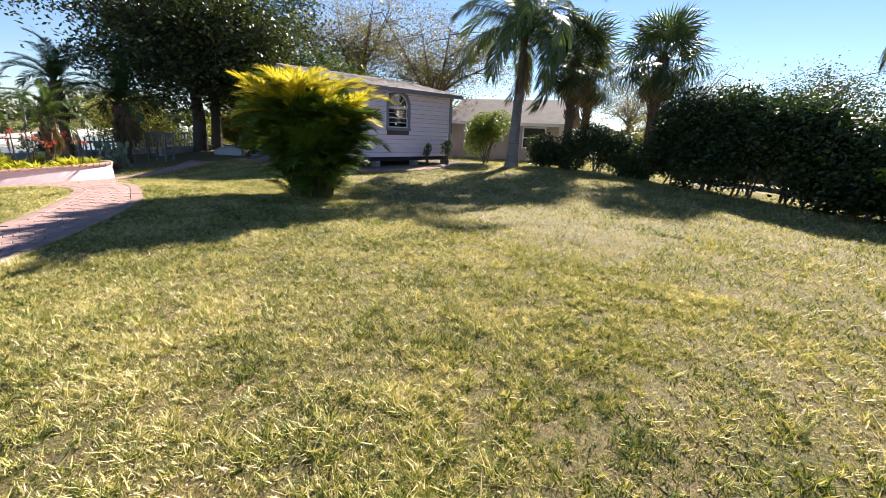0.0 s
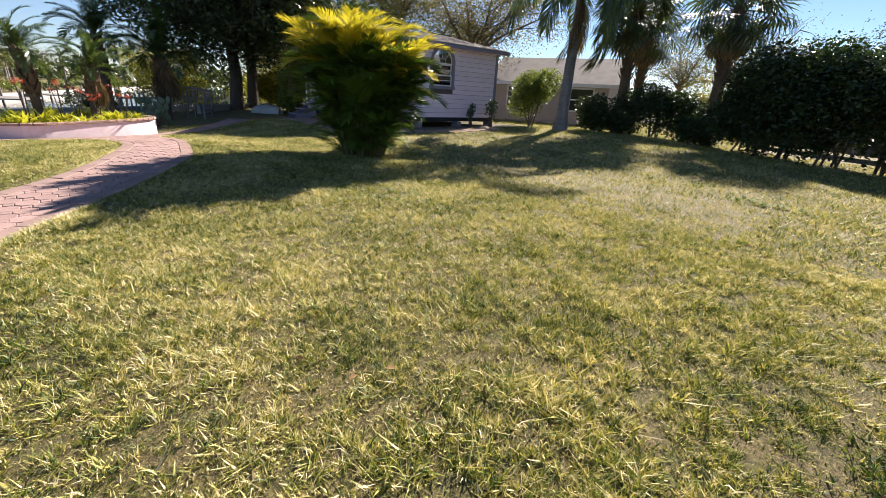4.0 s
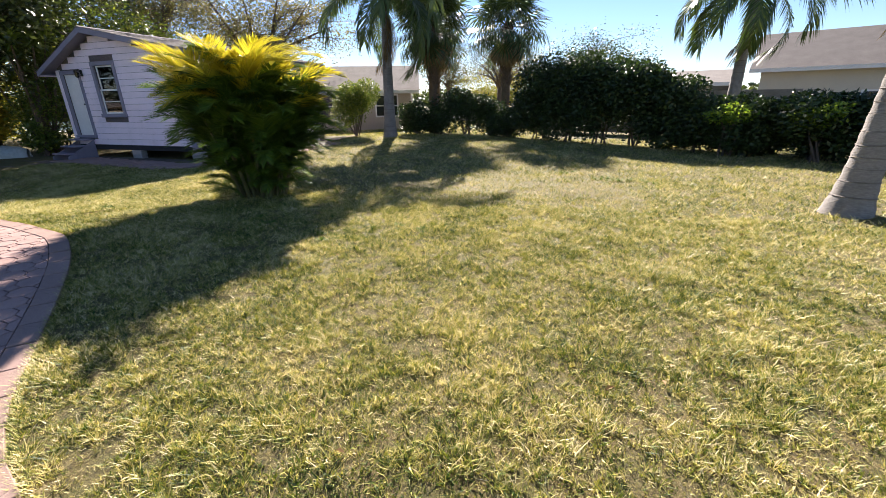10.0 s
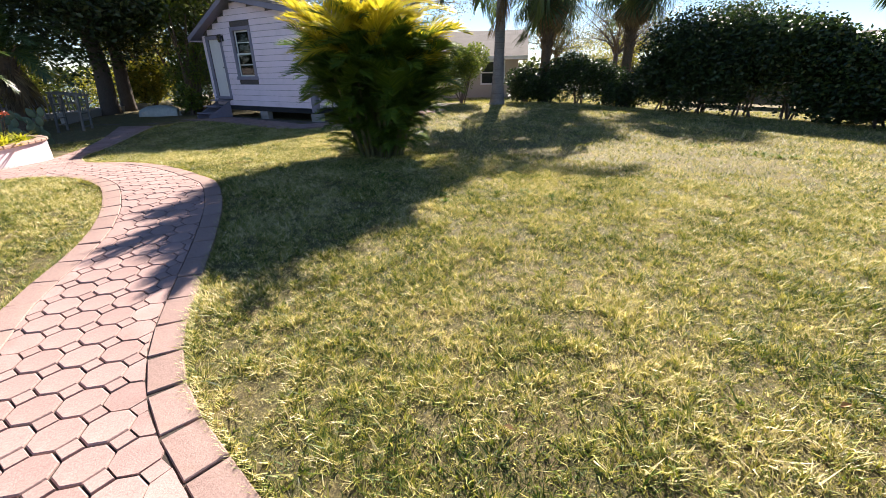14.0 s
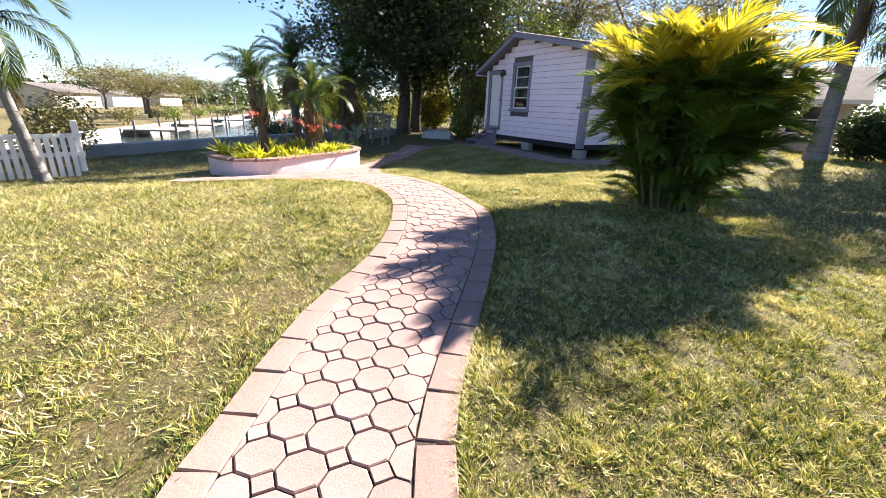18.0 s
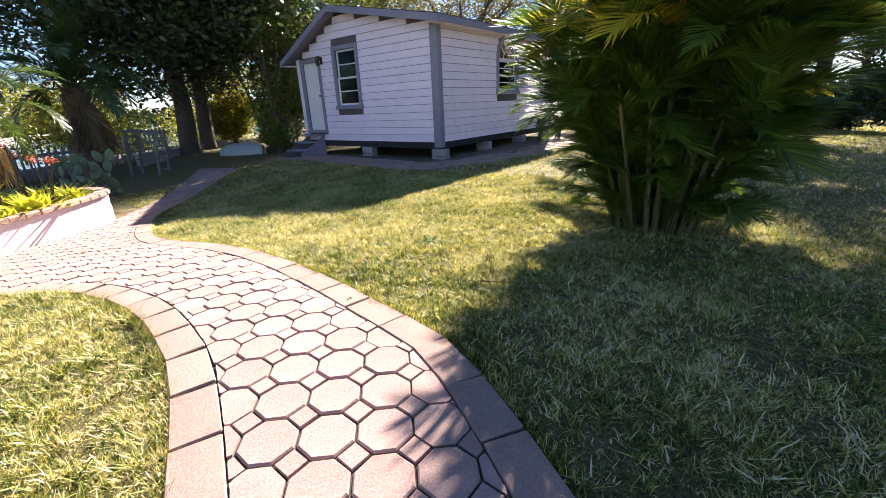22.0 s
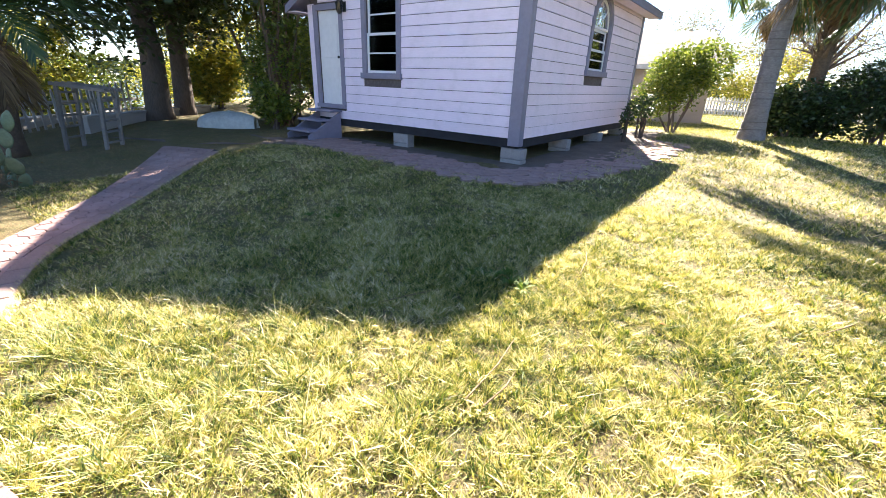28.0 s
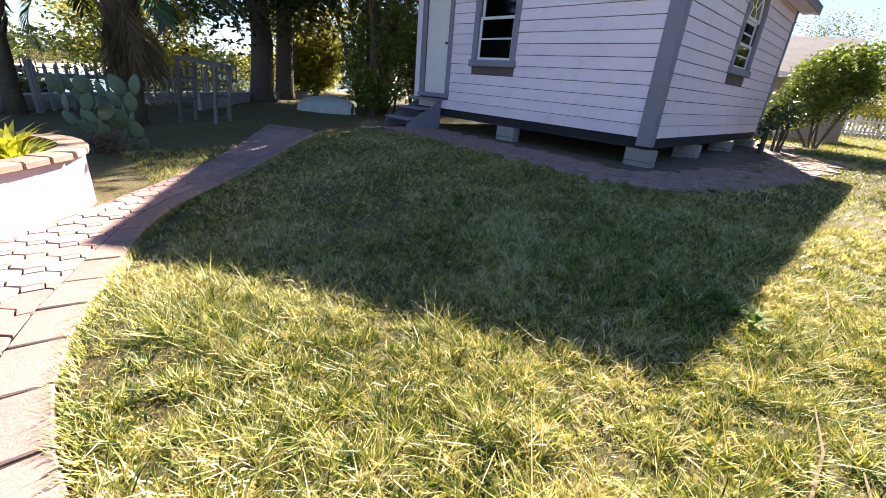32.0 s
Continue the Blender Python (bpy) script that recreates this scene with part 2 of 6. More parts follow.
M_LITTER = leaf("fallen_leaf", [(0.12, 0.07, 0.03), (0.3, 0.17, 0.07), (0.42, 0.3, 0.15)], 0.2, 0.8)


# ---- mesh tools ----


class Shape:
    """Vertices and faces of one mesh, gathered piece by piece."""

    def __init__(self):
        self.v, self.f = [], []

    def add(self, verts, faces):
        n = len(self.v)
        self.v += [tuple(p) for p in verts]
        self.f += [tuple(i + n for i in f) for f in faces]
        return self

    def box(self, x0, y0, z0, x1, y1, z1, bevel=0.0):
        if not bevel:
            v = [(x, y, z) for z in (z0, z1) for y in (y0, y1) for x in (x0, x1)]
            return self.add(v, [(0, 2, 3, 1), (4, 5, 7, 6), (0, 1, 5, 4), (1, 3, 7, 5), (3, 2, 6, 7), (2, 0, 4, 6)])
        b = min(bevel, (x1 - x0) / 3, (y1 - y0) / 3, (z1 - z0) / 3)
        bm = bmesh.new()
        bmesh.ops.create_cube(bm, size=1.0)
        for p in bm.verts:
            p.co = (x0 + (p.co.x + 0.5) * (x1 - x0), y0 + (p.co.y + 0.5) * (y1 - y0), z0 + (p.co.z + 0.5) * (z1 - z0))
        bmesh.ops.bevel(bm, geom=bm.edges[:], offset=b, segments=1, affect="EDGES")
        bm.verts.index_update()
        self.add([p.co[:] for p in bm.verts], [[q.index for q in f.verts] for f in bm.faces])
        bm.free()
        return self

    def prism(self, ring, depth):
        """A closed ring of points, pushed along the vector depth."""
        n, d = len(ring), Vector(depth)
        v = [Vector(p) for p in ring] + [Vector(p) + d for p in ring]
        f = [tuple(range(n))[::-1], tuple(range(n, 2 * n))] + [(k, (k + 1) % n, n + (k + 1) % n, n + k) for k in range(n)]
        return self.add(v, f)

    def tube(self, pts, radii, sides=6, cap=True):
        pts = [Vector(p) for p in pts]
        n0, last = len(self.v), None
        verts, faces = [], []
        for k, p in enumerate(pts):
            d = (pts[min(k + 1, len(pts) - 1)] - pts[max(k - 1, 0)]).normalized()
            if last is None:
                u = d.orthogonal().normalized()
            else:
                u = (last - d * last.dot(d))
                u = u.normalized() if u.length > 1e-6 else d.orthogonal().normalized()
            last, w = u, d.cross(u)
            r = radii[k] if hasattr(radii, "__len__") else radii
            for s in range(sides):
                a = 2 * math.pi * s / sides
                verts.append(p + r * (math.cos(a) * u + math.sin(a) * w))
        for k in range(len(pts) - 1):
            for s in range(sides):
                t = (s + 1) % sides
                faces.append((k * sides + s, k * sides + t, (k + 1) * sides + t, (k + 1) * sides + s))
        if cap:
            faces.append(tuple(range(sides))[::-1])
            faces.append(tuple((len(pts) - 1) * sides + s for s in range(sides)))
        return self.add(verts, faces)

    def mesh(self, name, material, smooth=False):
        me = bpy.data.meshes.new(name)
        me.from_pydata(self.v, [], self.f)
        if smooth:
            me.polygons.foreach_set("use_smooth", [True] * len(me.polygons))
        me.materials.append(material)
        return me


def np_mesh(name, verts, corners, per_face, material):
    """A mesh from arrays, all faces with the same number of corners."""
    me = bpy.data.meshes.new(name)
    n = len(corners) // per_face
    me.vertices.add(len(verts))
    me.vertices.foreach_set("co", np.asarray(verts, np.float32).ravel())
    me.loops.add(len(corners))
    me.loops.foreach_set("vertex_index", np.asarray(corners, np.int32))
    me.polygons.add(n)
    me.polygons.foreach_set("loop_start", np.arange(n, dtype=np.int32) * per_face)
    me.update(calc_edges=True)
    me.validate()
    me.materials.append(material)
    return me


def thing(name, at, label, category, group="", kind=""):
    ob = new(name)
    ob.empty_display_size = 0.2
    ob.location = at
    return tagged(ob, label, category, group, kind)


def part(name, shape, material, parent=None, label="", smooth=False, m=None):
    me = shape.mesh(name, material, smooth) if isinstance(shape, Shape) else shape
    ob = new(name, me)
    ob.parent = parent
    if m is not None:
        ob.matrix_basis = m
    if label:
        ob["label"] = label
    return ob


def ease(q):
    c = np.clip(q, 0, 1)
    return c * c * (3 - 2 * c)


def ground_z(x, y):
    """The lie of the land: a low swell by the path, a fall to the canal in the west, its bed, and the far bank."""
    z = 0.15 * np.exp(-((x - 4.6) ** 2 + (y + 6.8) ** 2) / 5.5) - 0.10 * np.exp(-((x - 8) ** 2 + (y + 9.3) ** 2) / 7.0)
    z = z + 0.16 * np.exp(-((x - 3.0) ** 2 + (y - 7.5) ** 2) / 16.0) - 0.28 * ease((2.4 - x) / 4.8) * ease((-1.0 - y) / 4.0)
    s = (x + 6.2) * -0.785 + (y + 12.0) * -0.62
    g = (x + 17.0) * -0.28 + (y + 14.3) * -0.96
    return np.where((s > 0) & (g < 0.2), -2.2, np.where(s > 0, -0.45, z))


rng = np.random.default_rng(7)


def lie(x, y, z, turn):
    """A piece lying on the ground: at height z over it, tilted with it, turned by so many degrees."""
    e = 0.06
    n = Vector((gz(x - e, y) - gz(x + e, y), gz(x, y - e) - gz(x, y + e), 2 * e)).normalized()
    q = Vector((0, 0, 1)).rotation_difference(n).to_matrix().to_4x4()
    return Matrix.Translation((x, y, gz(x, y) + z)) @ q @ pose(0, 0, 0, 0, 0, turn)


def gz(x, y):
    return float(ground_z(np.float64(x), np.float64(y)))


# ---- ground ----


def ground_sheet():
    xs = np.concatenate([[-2500, -700, -260, -140, -90, -75], np.arange(-62, -20, 2.0), np.arange(-20, 0, 0.5), np.arange(0, 7, 0.125), np.arange(7, 24, 0.5), np.arange(24, 60, 6), [80, 140, 300, 900, 2500]])
    ys = np.concatenate([[-2500, -700, -260, -140, -100], np.arange(-80, -20, 2.0), np.arange(-20, -8, 0.5), np.arange(-8, -2, 0.125), np.arange(-2, 24, 0.5), np.arange(24, 60, 6), [80, 140, 300, 900, 2500]])
    gx, gy = np.meshgrid(xs, ys)
    zz = ground_z(gx, gy) + 0.012 * np.sin(gx * 2.3 + gy) * np.sin(gy * 1.9)
    v = np.stack([gx, gy, zz], -1).reshape(-1, 3)
    nx, ny = len(xs), len(ys)
    i = (np.arange(ny - 1)[:, None] * nx + np.arange(nx - 1)).ravel()
    me = np_mesh("ground", v, np.stack([i, i + 1, i + nx + 1, i + nx], 1).ravel(), 4, M_SOIL)
    me.polygons.foreach_set("use_smooth", [True] * len(me.polygons))
    return tagged(new("ground", me), "mown lawn of dry yellow and green turf", "lawn", kind="structure")


ground_sheet()

# edges of the winding path, from the canal side round to the lawn where it ends out of sight
EDGE_R = [(15.4, -7.8), (14.0, -8.4), (12.8, -8.82), (11.8, -9.05), (10.95, -9.13), (10.3, -9.13), (9.5, -9.03), (8.9, -8.92), (8.45, -8.8), (8.0, -8.58), (7.6, -8.28), (7.2, -7.95), (6.5, -7.38), (5.95, -6.98), (5.2, -6.58), (4.6, -6.48), (3.9, -6.37), (3.0, -6.27), (2.2, -6.3), (1.3, -6.43), (0.6, -6.38), (-0.4, -6.1), (-1.4, -5.7), (-2.2, -5.1), (-3.6, -3.8), (-4.8, -2.5)]
EDGE_L = [(15.0, -9.3), (13.5, -9.95), (12.2, -10.35), (11.0, -10.5), (10.0, -10.45), (9.1, -10.28), (8.6, -10.1), (7.95, -9.86), (7.45, -9.58), (7.0, -9.32), (6.55, -9.0), (6.15, -8.6), (5.75, -8.24), (5.2, -7.9), (4.75, -7.7), (4.2, -7.5), (3.4, -7.38), (2.7, -7.43), (2.2, -7.6), (1.75, -7.95), (1.35, -8.5), (1.1, -9.3), (0.95, -10.4)]
EDGE_W = [(0.2, -10.4), (0.1, -9.6), (0.08, -8.7), (-0.33, -7.95), (-0.88, -7.12), (-1.5, -6.4), (-2.05, -6.0), (-3.0, -5.2), (-4.4, -4.2), (-6.2, -3.0)]


def smooth_line(pts, step=0.05):
    """A smooth curve through the points, sampled evenly."""
    p = [Vector((*q, 0)) for q in pts]
    p = [2 * p[0] - p[1]] + p + [2 * p[-1] - p[-2]]
    out = []
    for k in range(1, len(p) - 2):
        a, b, c, d = p[k - 1 : k + 3]
        n = max(2, int((c - b).length / step))
        for s in range(n):
            t = s / n
            out.append(0.5 * (2 * b + (c - a) * t + (2 * a - 5 * b + 4 * c - d) * t * t + (3 * b - a - 3 * c + d) * t**3))
    return out + [p[-2]]


def even(line, step):
    """Points at even steps along a line."""
    out, left = [line[0]], step
    for a, b in zip(line, line[1:]):
        d = (b - a).length
        while d >= left:
            a = a + (b - a) * (left / d)
            d -= left
            left = step
            out.append(a)
        left -= d
    return out


LINE_R, LINE_L, LINE_W = smooth_line(EDGE_R), smooth_line(EDGE_L), smooth_line(EDGE_W)
PATH_POLY = [(p.x, p.y) for p in LINE_R[::5] + LINE_W[::-5] + LINE_L[::-5]]


def inside(poly, x, y):
    x, y = np.asarray(x, float), np.asarray(y, float)
    hit = np.zeros(x.shape, bool)
    for (ax, ay), (bx, by) in zip(poly, poly[1:] + poly[:1]):
        if ay != by:
            hit ^= ((ay > y) != (by > y)) & (x < (bx - ax) * (y - ay) / (by - ay) + ax)
    return hit


def inside_one(poly, x, y):
    hit, (ax, ay) = False, poly[-1]
    for bx, by in poly:
        if (ay > y) != (by > y) and x < (bx - ax) * (y - ay) / (by - ay) + ax:
            hit = not hit
        ax, ay = bx, by
    return hit


def inset(line, d):
    out = []
    for k, p in enumerate(line):
        t = (line[min(k + 1, len(line) - 1)] - line[max(k - 1, 0)]).normalized()
        out.append(p + d * Vector((-t.y, t.x, 0)))
    return out


PITCH, BORDER, LAY = 0.209, 0.19, 44


def paver_path():
    root = thing("garden_path", (0, 0, 0), "winding path of pale pink octagon pavers with a soldier-brick edge", "path", kind="structure")
    bed = Shape()
    gx, gy = np.meshgrid(np.arange(-7, 16, 0.12), np.arange(-11, -1.5, 0.12))
    ok = inside(PATH_POLY, gx, gy)
    idx = -np.ones(ok.shape, int)
    idx[ok] = np.arange(ok.sum())
    bed.v = [(x, y, gz(x, y) + 0.02) for x, y in zip(gx[ok], gy[ok])]
    full = ok[:-1, :-1] & ok[1:, :-1] & ok[:-1, 1:] & ok[1:, 1:]
    bed.f = [(idx[i, j], idx[i, j + 1], idx[i + 1, j + 1], idx[i + 1, j]) for i, j in zip(*np.nonzero(full))]
    part("sand_bed", bed, M_JOINT, root)
    # one octagon and one small square stone, bevelled, shared by all
    h, c, g = PITCH / 2 - 0.0045, PITCH * 0.29, 0.006

    def stone(ring, top, name):
        s, cx = Shape(), len(ring)
        in_ring = [(x * (1 - g / h), y * (1 - g / h), top) for x, y in ring]
        s.add([(x, y, -0.03) for x, y in ring] + [(x, y, top - 0.006) for x, y in ring] + in_ring,
              [(k, (k + 1) % cx, cx + (k + 1) % cx, cx + k) for k in range(cx)] + [(cx + k, cx + (k + 1) % cx, 2 * cx + (k + 1) % cx, 2 * cx + k) for k in range(cx)] + [tuple(range(2 * cx, 3 * cx))])
        return s.mesh(name, M_PAVER)

    k = h - c
    octo = stone([(h, -k), (h, k), (k, h), (-k, h), (-h, k), (-h, -k), (-k, -h), (k, -h)], 0.02, "octagon_paver")
    e = c - 0.003
    square = stone([(e, 0), (0, e), (-e, 0), (0, -e)], 0.02, "square_paver")
    inner_r, inner_l = inset(LINE_R, 1 * BORDER), inset(LINE_L, -1 * BORDER)
    poly = [(p.x, p.y) for p in inner_r[::5] + LINE_W[::-5] + inner_l[::-5]]
    turn = radians(LAY)
    ct, st = math.cos(turn), math.sin(turn)
    near, far, cut = [], [], Shape()
    R = random.Random(3)
    span = int(22 / PITCH)
    ii, jj = [q.ravel() for q in np.meshgrid(np.arange(-span, span), np.arange(-span, span))]
    for me, off in ((octo, 0.0), (square, 0.5)):
        u, v = (ii + off) * PITCH, (jj + off) * PITCH
        cx, cy = 4 + u * ct - v * st, -7 + u * st + v * ct
        rad = h if me is octo else e
        ang = np.arange(8) * math.pi / 4
        ok8 = inside(poly, cx[:, None] + rad * 0.95 * np.cos(ang), cy[:, None] + rad * 0.95 * np.sin(ang))
        for x, y, ins in zip(cx, cy, ok8):
            if not ins.any():
                continue
            x, y = float(x), float(y)
            m = lie(x, y, 0.012 + R.uniform(-0.002, 0.002), LAY + R.uniform(-1.5, 1.5)) @ pose(0, 0, 0, R.uniform(-0.5, 0.5), R.uniform(-0.5, 0.5), 0)
            if ins.all():
                (near if x > -0.5 else far).append((me, m))
            else:
                # stones cut to the border
                pts = [m @ Vector((p.co.x, p.co.y, 0.015)) for p in me.vertices[: len(me.vertices) // 3]]
                fine = [a.lerp(b, k / 4) for a, b in zip(pts, pts[1:] + pts[:1]) for k in range(4)]
                clipped = clip_to(poly, [(p.x, p.y) for p in fine], (x, y))
                if len(clipped) > 2:
                    z = gz(x, y) + 0.012 + R.uniform(-0.003, 0.003)
                    cut.prism([(p[0], p[1], z - gz(x, y) + gz(*p) - 0.03) for p in clipped], (0, 0, 0.048))
    R.shuffle(near)
    seen = {}
    rest = []
    near.sort(key=lambda q: (q[1].translation - Vector((7, -7.5, 0))).length)
    for me, m in near:
        seen[me.name] = seen.get(me.name, 0) + 1
        if seen[me.name] <= 290:
            part("octagon_paver" if me is octo else "square_paver", me, M_PAVER, root, m=m)
        else:
            rest.append((me, m))
    joined = Shape()
    for me, m in rest + far:
        joined.add([m @ p.co for p in me.vertices], [tuple(f.vertices) for f in me.polygons])
    if joined.v:
        part("far_pavers", joined, M_PAVER, root)["kind"] = "stuff"
    if cut.v:
        part("cut_pavers", cut, M_PAVER, root)["kind"] = "stuff"
    # border stones
    for line, side in ((LINE_R, 1), (LINE_L, -1)):
        q = even(line, 0.33)
        for a, b in zip(q, q[1:]):
            d = (b - a).normalized()
            nrm = Vector((-d.y, d.x, 0)) * side
            mid = (a + b) / 2 + nrm * (BORDER / 2)
            L = (b - a).length - R.uniform(0.006, 0.016)
            part("edge_brick", EDGE_BRICK, M_PAVER_EDGE, root,
                 m=lie(mid.x, mid.y, 0.012 + R.uniform(-0.003, 0.003), math.degrees(math.atan2(d.y, d.x)) + R.uniform(-1, 1)) @ pose(0, 0, 0, R.uniform(-0.7, 0.7), R.uniform(-1, 1), 0) @ Matrix.Diagonal((L / 0.3, 1, 1, 1)))
    return root


def clip_to(poly, pts, centre):
    """Pull the corners that lie outside the polygon back towards a corner inside it."""
    ins = [inside_one(poly, *p) for p in pts]
    good = [p for p, k in zip(pts, ins) if k]
    if not good:
        return []
    base = (sum(p[0] for p in good) / len(good), sum(p[1] for p in good) / len(good))
    out = []
    for p, k in zip(pts, ins):
        if not k:
            lo, hi = 0.0, 1.0
            for _ in range(6):
                t = (lo + hi) / 2
                if inside_one(poly, base[0] + (p[0] - base[0]) * t, base[1] + (p[1] - base[1]) * t):
                    lo = t
                else:
                    hi = t
            p = (base[0] + (p[0] - base[0]) * lo, base[1] + (p[1] - base[1]) * lo)
        out.append(p)
    return out


EDGE_BRICK = Shape().box(-0.15, -BORDER / 2 + 0.006, -0.035, 0.15, BORDER / 2 - 0.006, 0.021, 0.005).mesh("edge_brick", M_PAVER_EDGE)


# ---- the pink clapboard cottage ----
XL, YB = -5.25, 6.15       # left end of the gable wall, far end of the side wall
ZF, ZE, ZW, ZR = 0.42, 3.0, 2.68, 3.64  # underside of the siding, eaves on the two sides, ridge
XR = -3.2
EXPO = 0.175
# dark wall cores, so that the gaps between lapped boards read as dark lines
M_DARK_CORE = surface("dark_wall_core", (0.13, 0.11, 0.11), 0.9, 0.3, 20, 2, 0.3)


def boards(root, name, origin, along, out, spans):
    """Lapped boards on a wall. spans(z): the stretches along the wall that the board at height z covers."""
    a, o = Vector(along), Vector(out)
    z, R = ZF, random.Random(5)
    while z < ZR:
        for s0, s1 in spans(z, z + EXPO):
            if s1 - s0 < 0.03:
                continue
            sh = Shape()
            prof = [(0.004, z), (0.03 + R.uniform(0, 0.003), z), (0.026, z + 0.012), (0.016, z + EXPO - 0.009), (0.004, z + EXPO - 0.009)]
            sh.prism([Vector(origin) + a * s0 + o * d + Vector((0, 0, h)) for d, h in prof], a * (s1 - s0))
            part(name, sh, M_SIDING, root)
        z += EXPO


def cut_out(s0, s1, holes, z0, z1):
    got = [(s0, s1)]
    for h0, h1, hz0, hz1 in holes:
        if z1 > hz0 and z0 < hz1:
            got = [q for a, b in got for q in ((a, min(b, h0)), (max(a, h1), b)) if q[1] > q[0] + 0.01]
    return got


W1 = (-3.62, -2.58, 1.26, 2.87)  # window in the gable: x0 x1 z0 z1 of its casing
W2 = (2.52, 3.74, 1.46, 3.0)  # arched window in the side: y0 y1 z0 and the top of the arch
DR = (-5.12, -4.19, 0.68, 2.66)  # door casing: x0 x1 z0 z1
TR = 0.11


def cottage():
    root = thing("cottage", (0, 0, 0), "small pink clapboard cottage on blocks with grey trim", "shed")
    T = 0.12
    # wall cores with openings cut through, as butted panels
    def core(name, rects):
        s = Shape()
        for r in rects:
            s.box(*r)
        return part(name, s, M_DARK_CORE, root)

    zt, zw = ZE + 0.1, ZW + 0.1
    g = W1[0] + TR, W1[1] - TR, W1[2] + TR, W1[3] - TR
    d = DR[0] + TR, DR[1] - TR, DR[2], DR[3] - TR
    front = [(XL, 0, ZF, d[0], T, zw), (d[0], 0, d[3], d[1], T, zw), (d[0], 0, ZF, d[1], T, d[2]), (d[1], 0, ZF, g[0], T, zw),
             (g[0], 0, ZF, g[1], T, g[2]), (g[0], 0, g[3], g[1], T, zt), (g[1], 0, ZF, 0, T, zt)]
    core("front_wall", front)
    gab = Shape().prism([(XL, 0, zw), (g[0], 0, zw), (g[0], 0, zt), (0, 0, zt), (XR, 0, ZR - 0.04)], (0, T, 0))
    part("front_gable", gab, M_DARK_CORE, root)
    part("back_gable", Shape().prism([(XL, YB - T, zw), (0, YB - T, zw), (0, YB - T, zt), (XR, YB - T, ZR - 0.04)], (0, T, 0)), M_SIDING, root)
    w = W2[0] + TR, W2[1] - TR, W2[2] + TR, W2[3] - TR
    core("side_wall", [(-T, T, ZF, 0, w[0], zt), (-T, w[0], ZF, 0, w[1], w[2]), (-T, w[0], w[3], 0, w[1], zt), (-T, w[1], ZF, 0, YB - T, zt)])
    core("far_side_wall", [(XL, T, ZF, XL + T, YB - T, zw)])
    core("back_wall", [(XL, YB - T, ZF, 0, YB, zw)])
    # floor frame coloured near-black, as the shade of the void under the cottage
    part("floor_frame", Shape().box(XL + 0.02, 0.02, ZF - 0.16, -0.02, YB - 0.02, ZF - 0.004), M_UNDER_SHADE, root)
    part("inside_floor", Shape().box(XL + T, T, ZF, -T, YB - T, ZF + 0.04), M_WOOD_GREY, root)

    slope, slope_w = (ZR - ZE) / -XR, (ZR - ZW) / (XR - XL)

    def gable_spans(z0, z1):
        s0, s1 = XL + max(0.1 if z1 < ZW else 0.0, (z1 - ZW - 0.05) / slope_w), -max(0.16 if z1 < ZE else 0.0, (z1 - ZE - 0.05) / slope)
        return cut_out(s0, s1, [(W1[0], W1[1], W1[2], W1[3]), (DR[0], DR[1], DR[2] - 0.02, DR[3])], z0, z1) if s1 > s0 else []

    boards(root, "clapboard", (0, 0, 0), (1, 0, 0), (0, -1, 0), gable_spans)
    arch_r, arch_z = (W2[1] - W2[0]) / 2, W2[3] - (W2[1] - W2[0]) / 2
    mid = (W2[0] + W2[1]) / 2

    def side_spans(z0, z1):
        if z1 > ZE + 0.06:
            return []
        half = arch_r - 0.03
        if z0 > arch_z:
            half = math.sqrt(max(0.0, (arch_r - 0.03) ** 2 - (z0 - arch_z) ** 2))
        return cut_out(0.1, YB - 0.1, [(mid - half, mid + half, W2[2], W2[3])] if half > 0.02 else [], z0, z1)

    boards(root, "clapboard", (0, 0, 0), (0, 1, 0), (1, 0, 0), side_spans)
    boards(root, "clapboard", (XL, 0, 0), (0, 1, 0), (-1, 0, 0), lambda a, b: [] if b > ZW + 0.06 else [(0.1, YB - 0.1)])
    boards(root, "clapboard", (0, YB, 0), (1, 0, 0), (0, 1, 0), lambda a, b: [(XL + 0.1 + max(0, (b - ZW) / slope_w), -0.1 - max(0, (b - ZE) / slope))] if b < ZR - 0.1 else [])
    # corner boards
    cb = Shape().box(-0.17, -0.045, ZF - 0.12, 0.045, -0.002, ZE, 0.006)
    part("corner_board", cb, M_TRIM, root, "wide grey corner board")
    part("corner_board", Shape().box(0.003, 0.0, ZF - 0.12, 0.045, 0.11, ZE, 0.006), M_TRIM, root)
    part("corner_board", Shape().box(0.003, YB - 0.11, ZF, 0.04, YB + 0.04, ZE, 0.006), M_TRIM, root)
    part("corner_board", Shape().box(XL - 0.04, -0.04, ZF, XL + 0.1, -0.003, ZW, 0.006), M_SIDING, root)
    # roof
    ov, oh = 0.36, 0.34
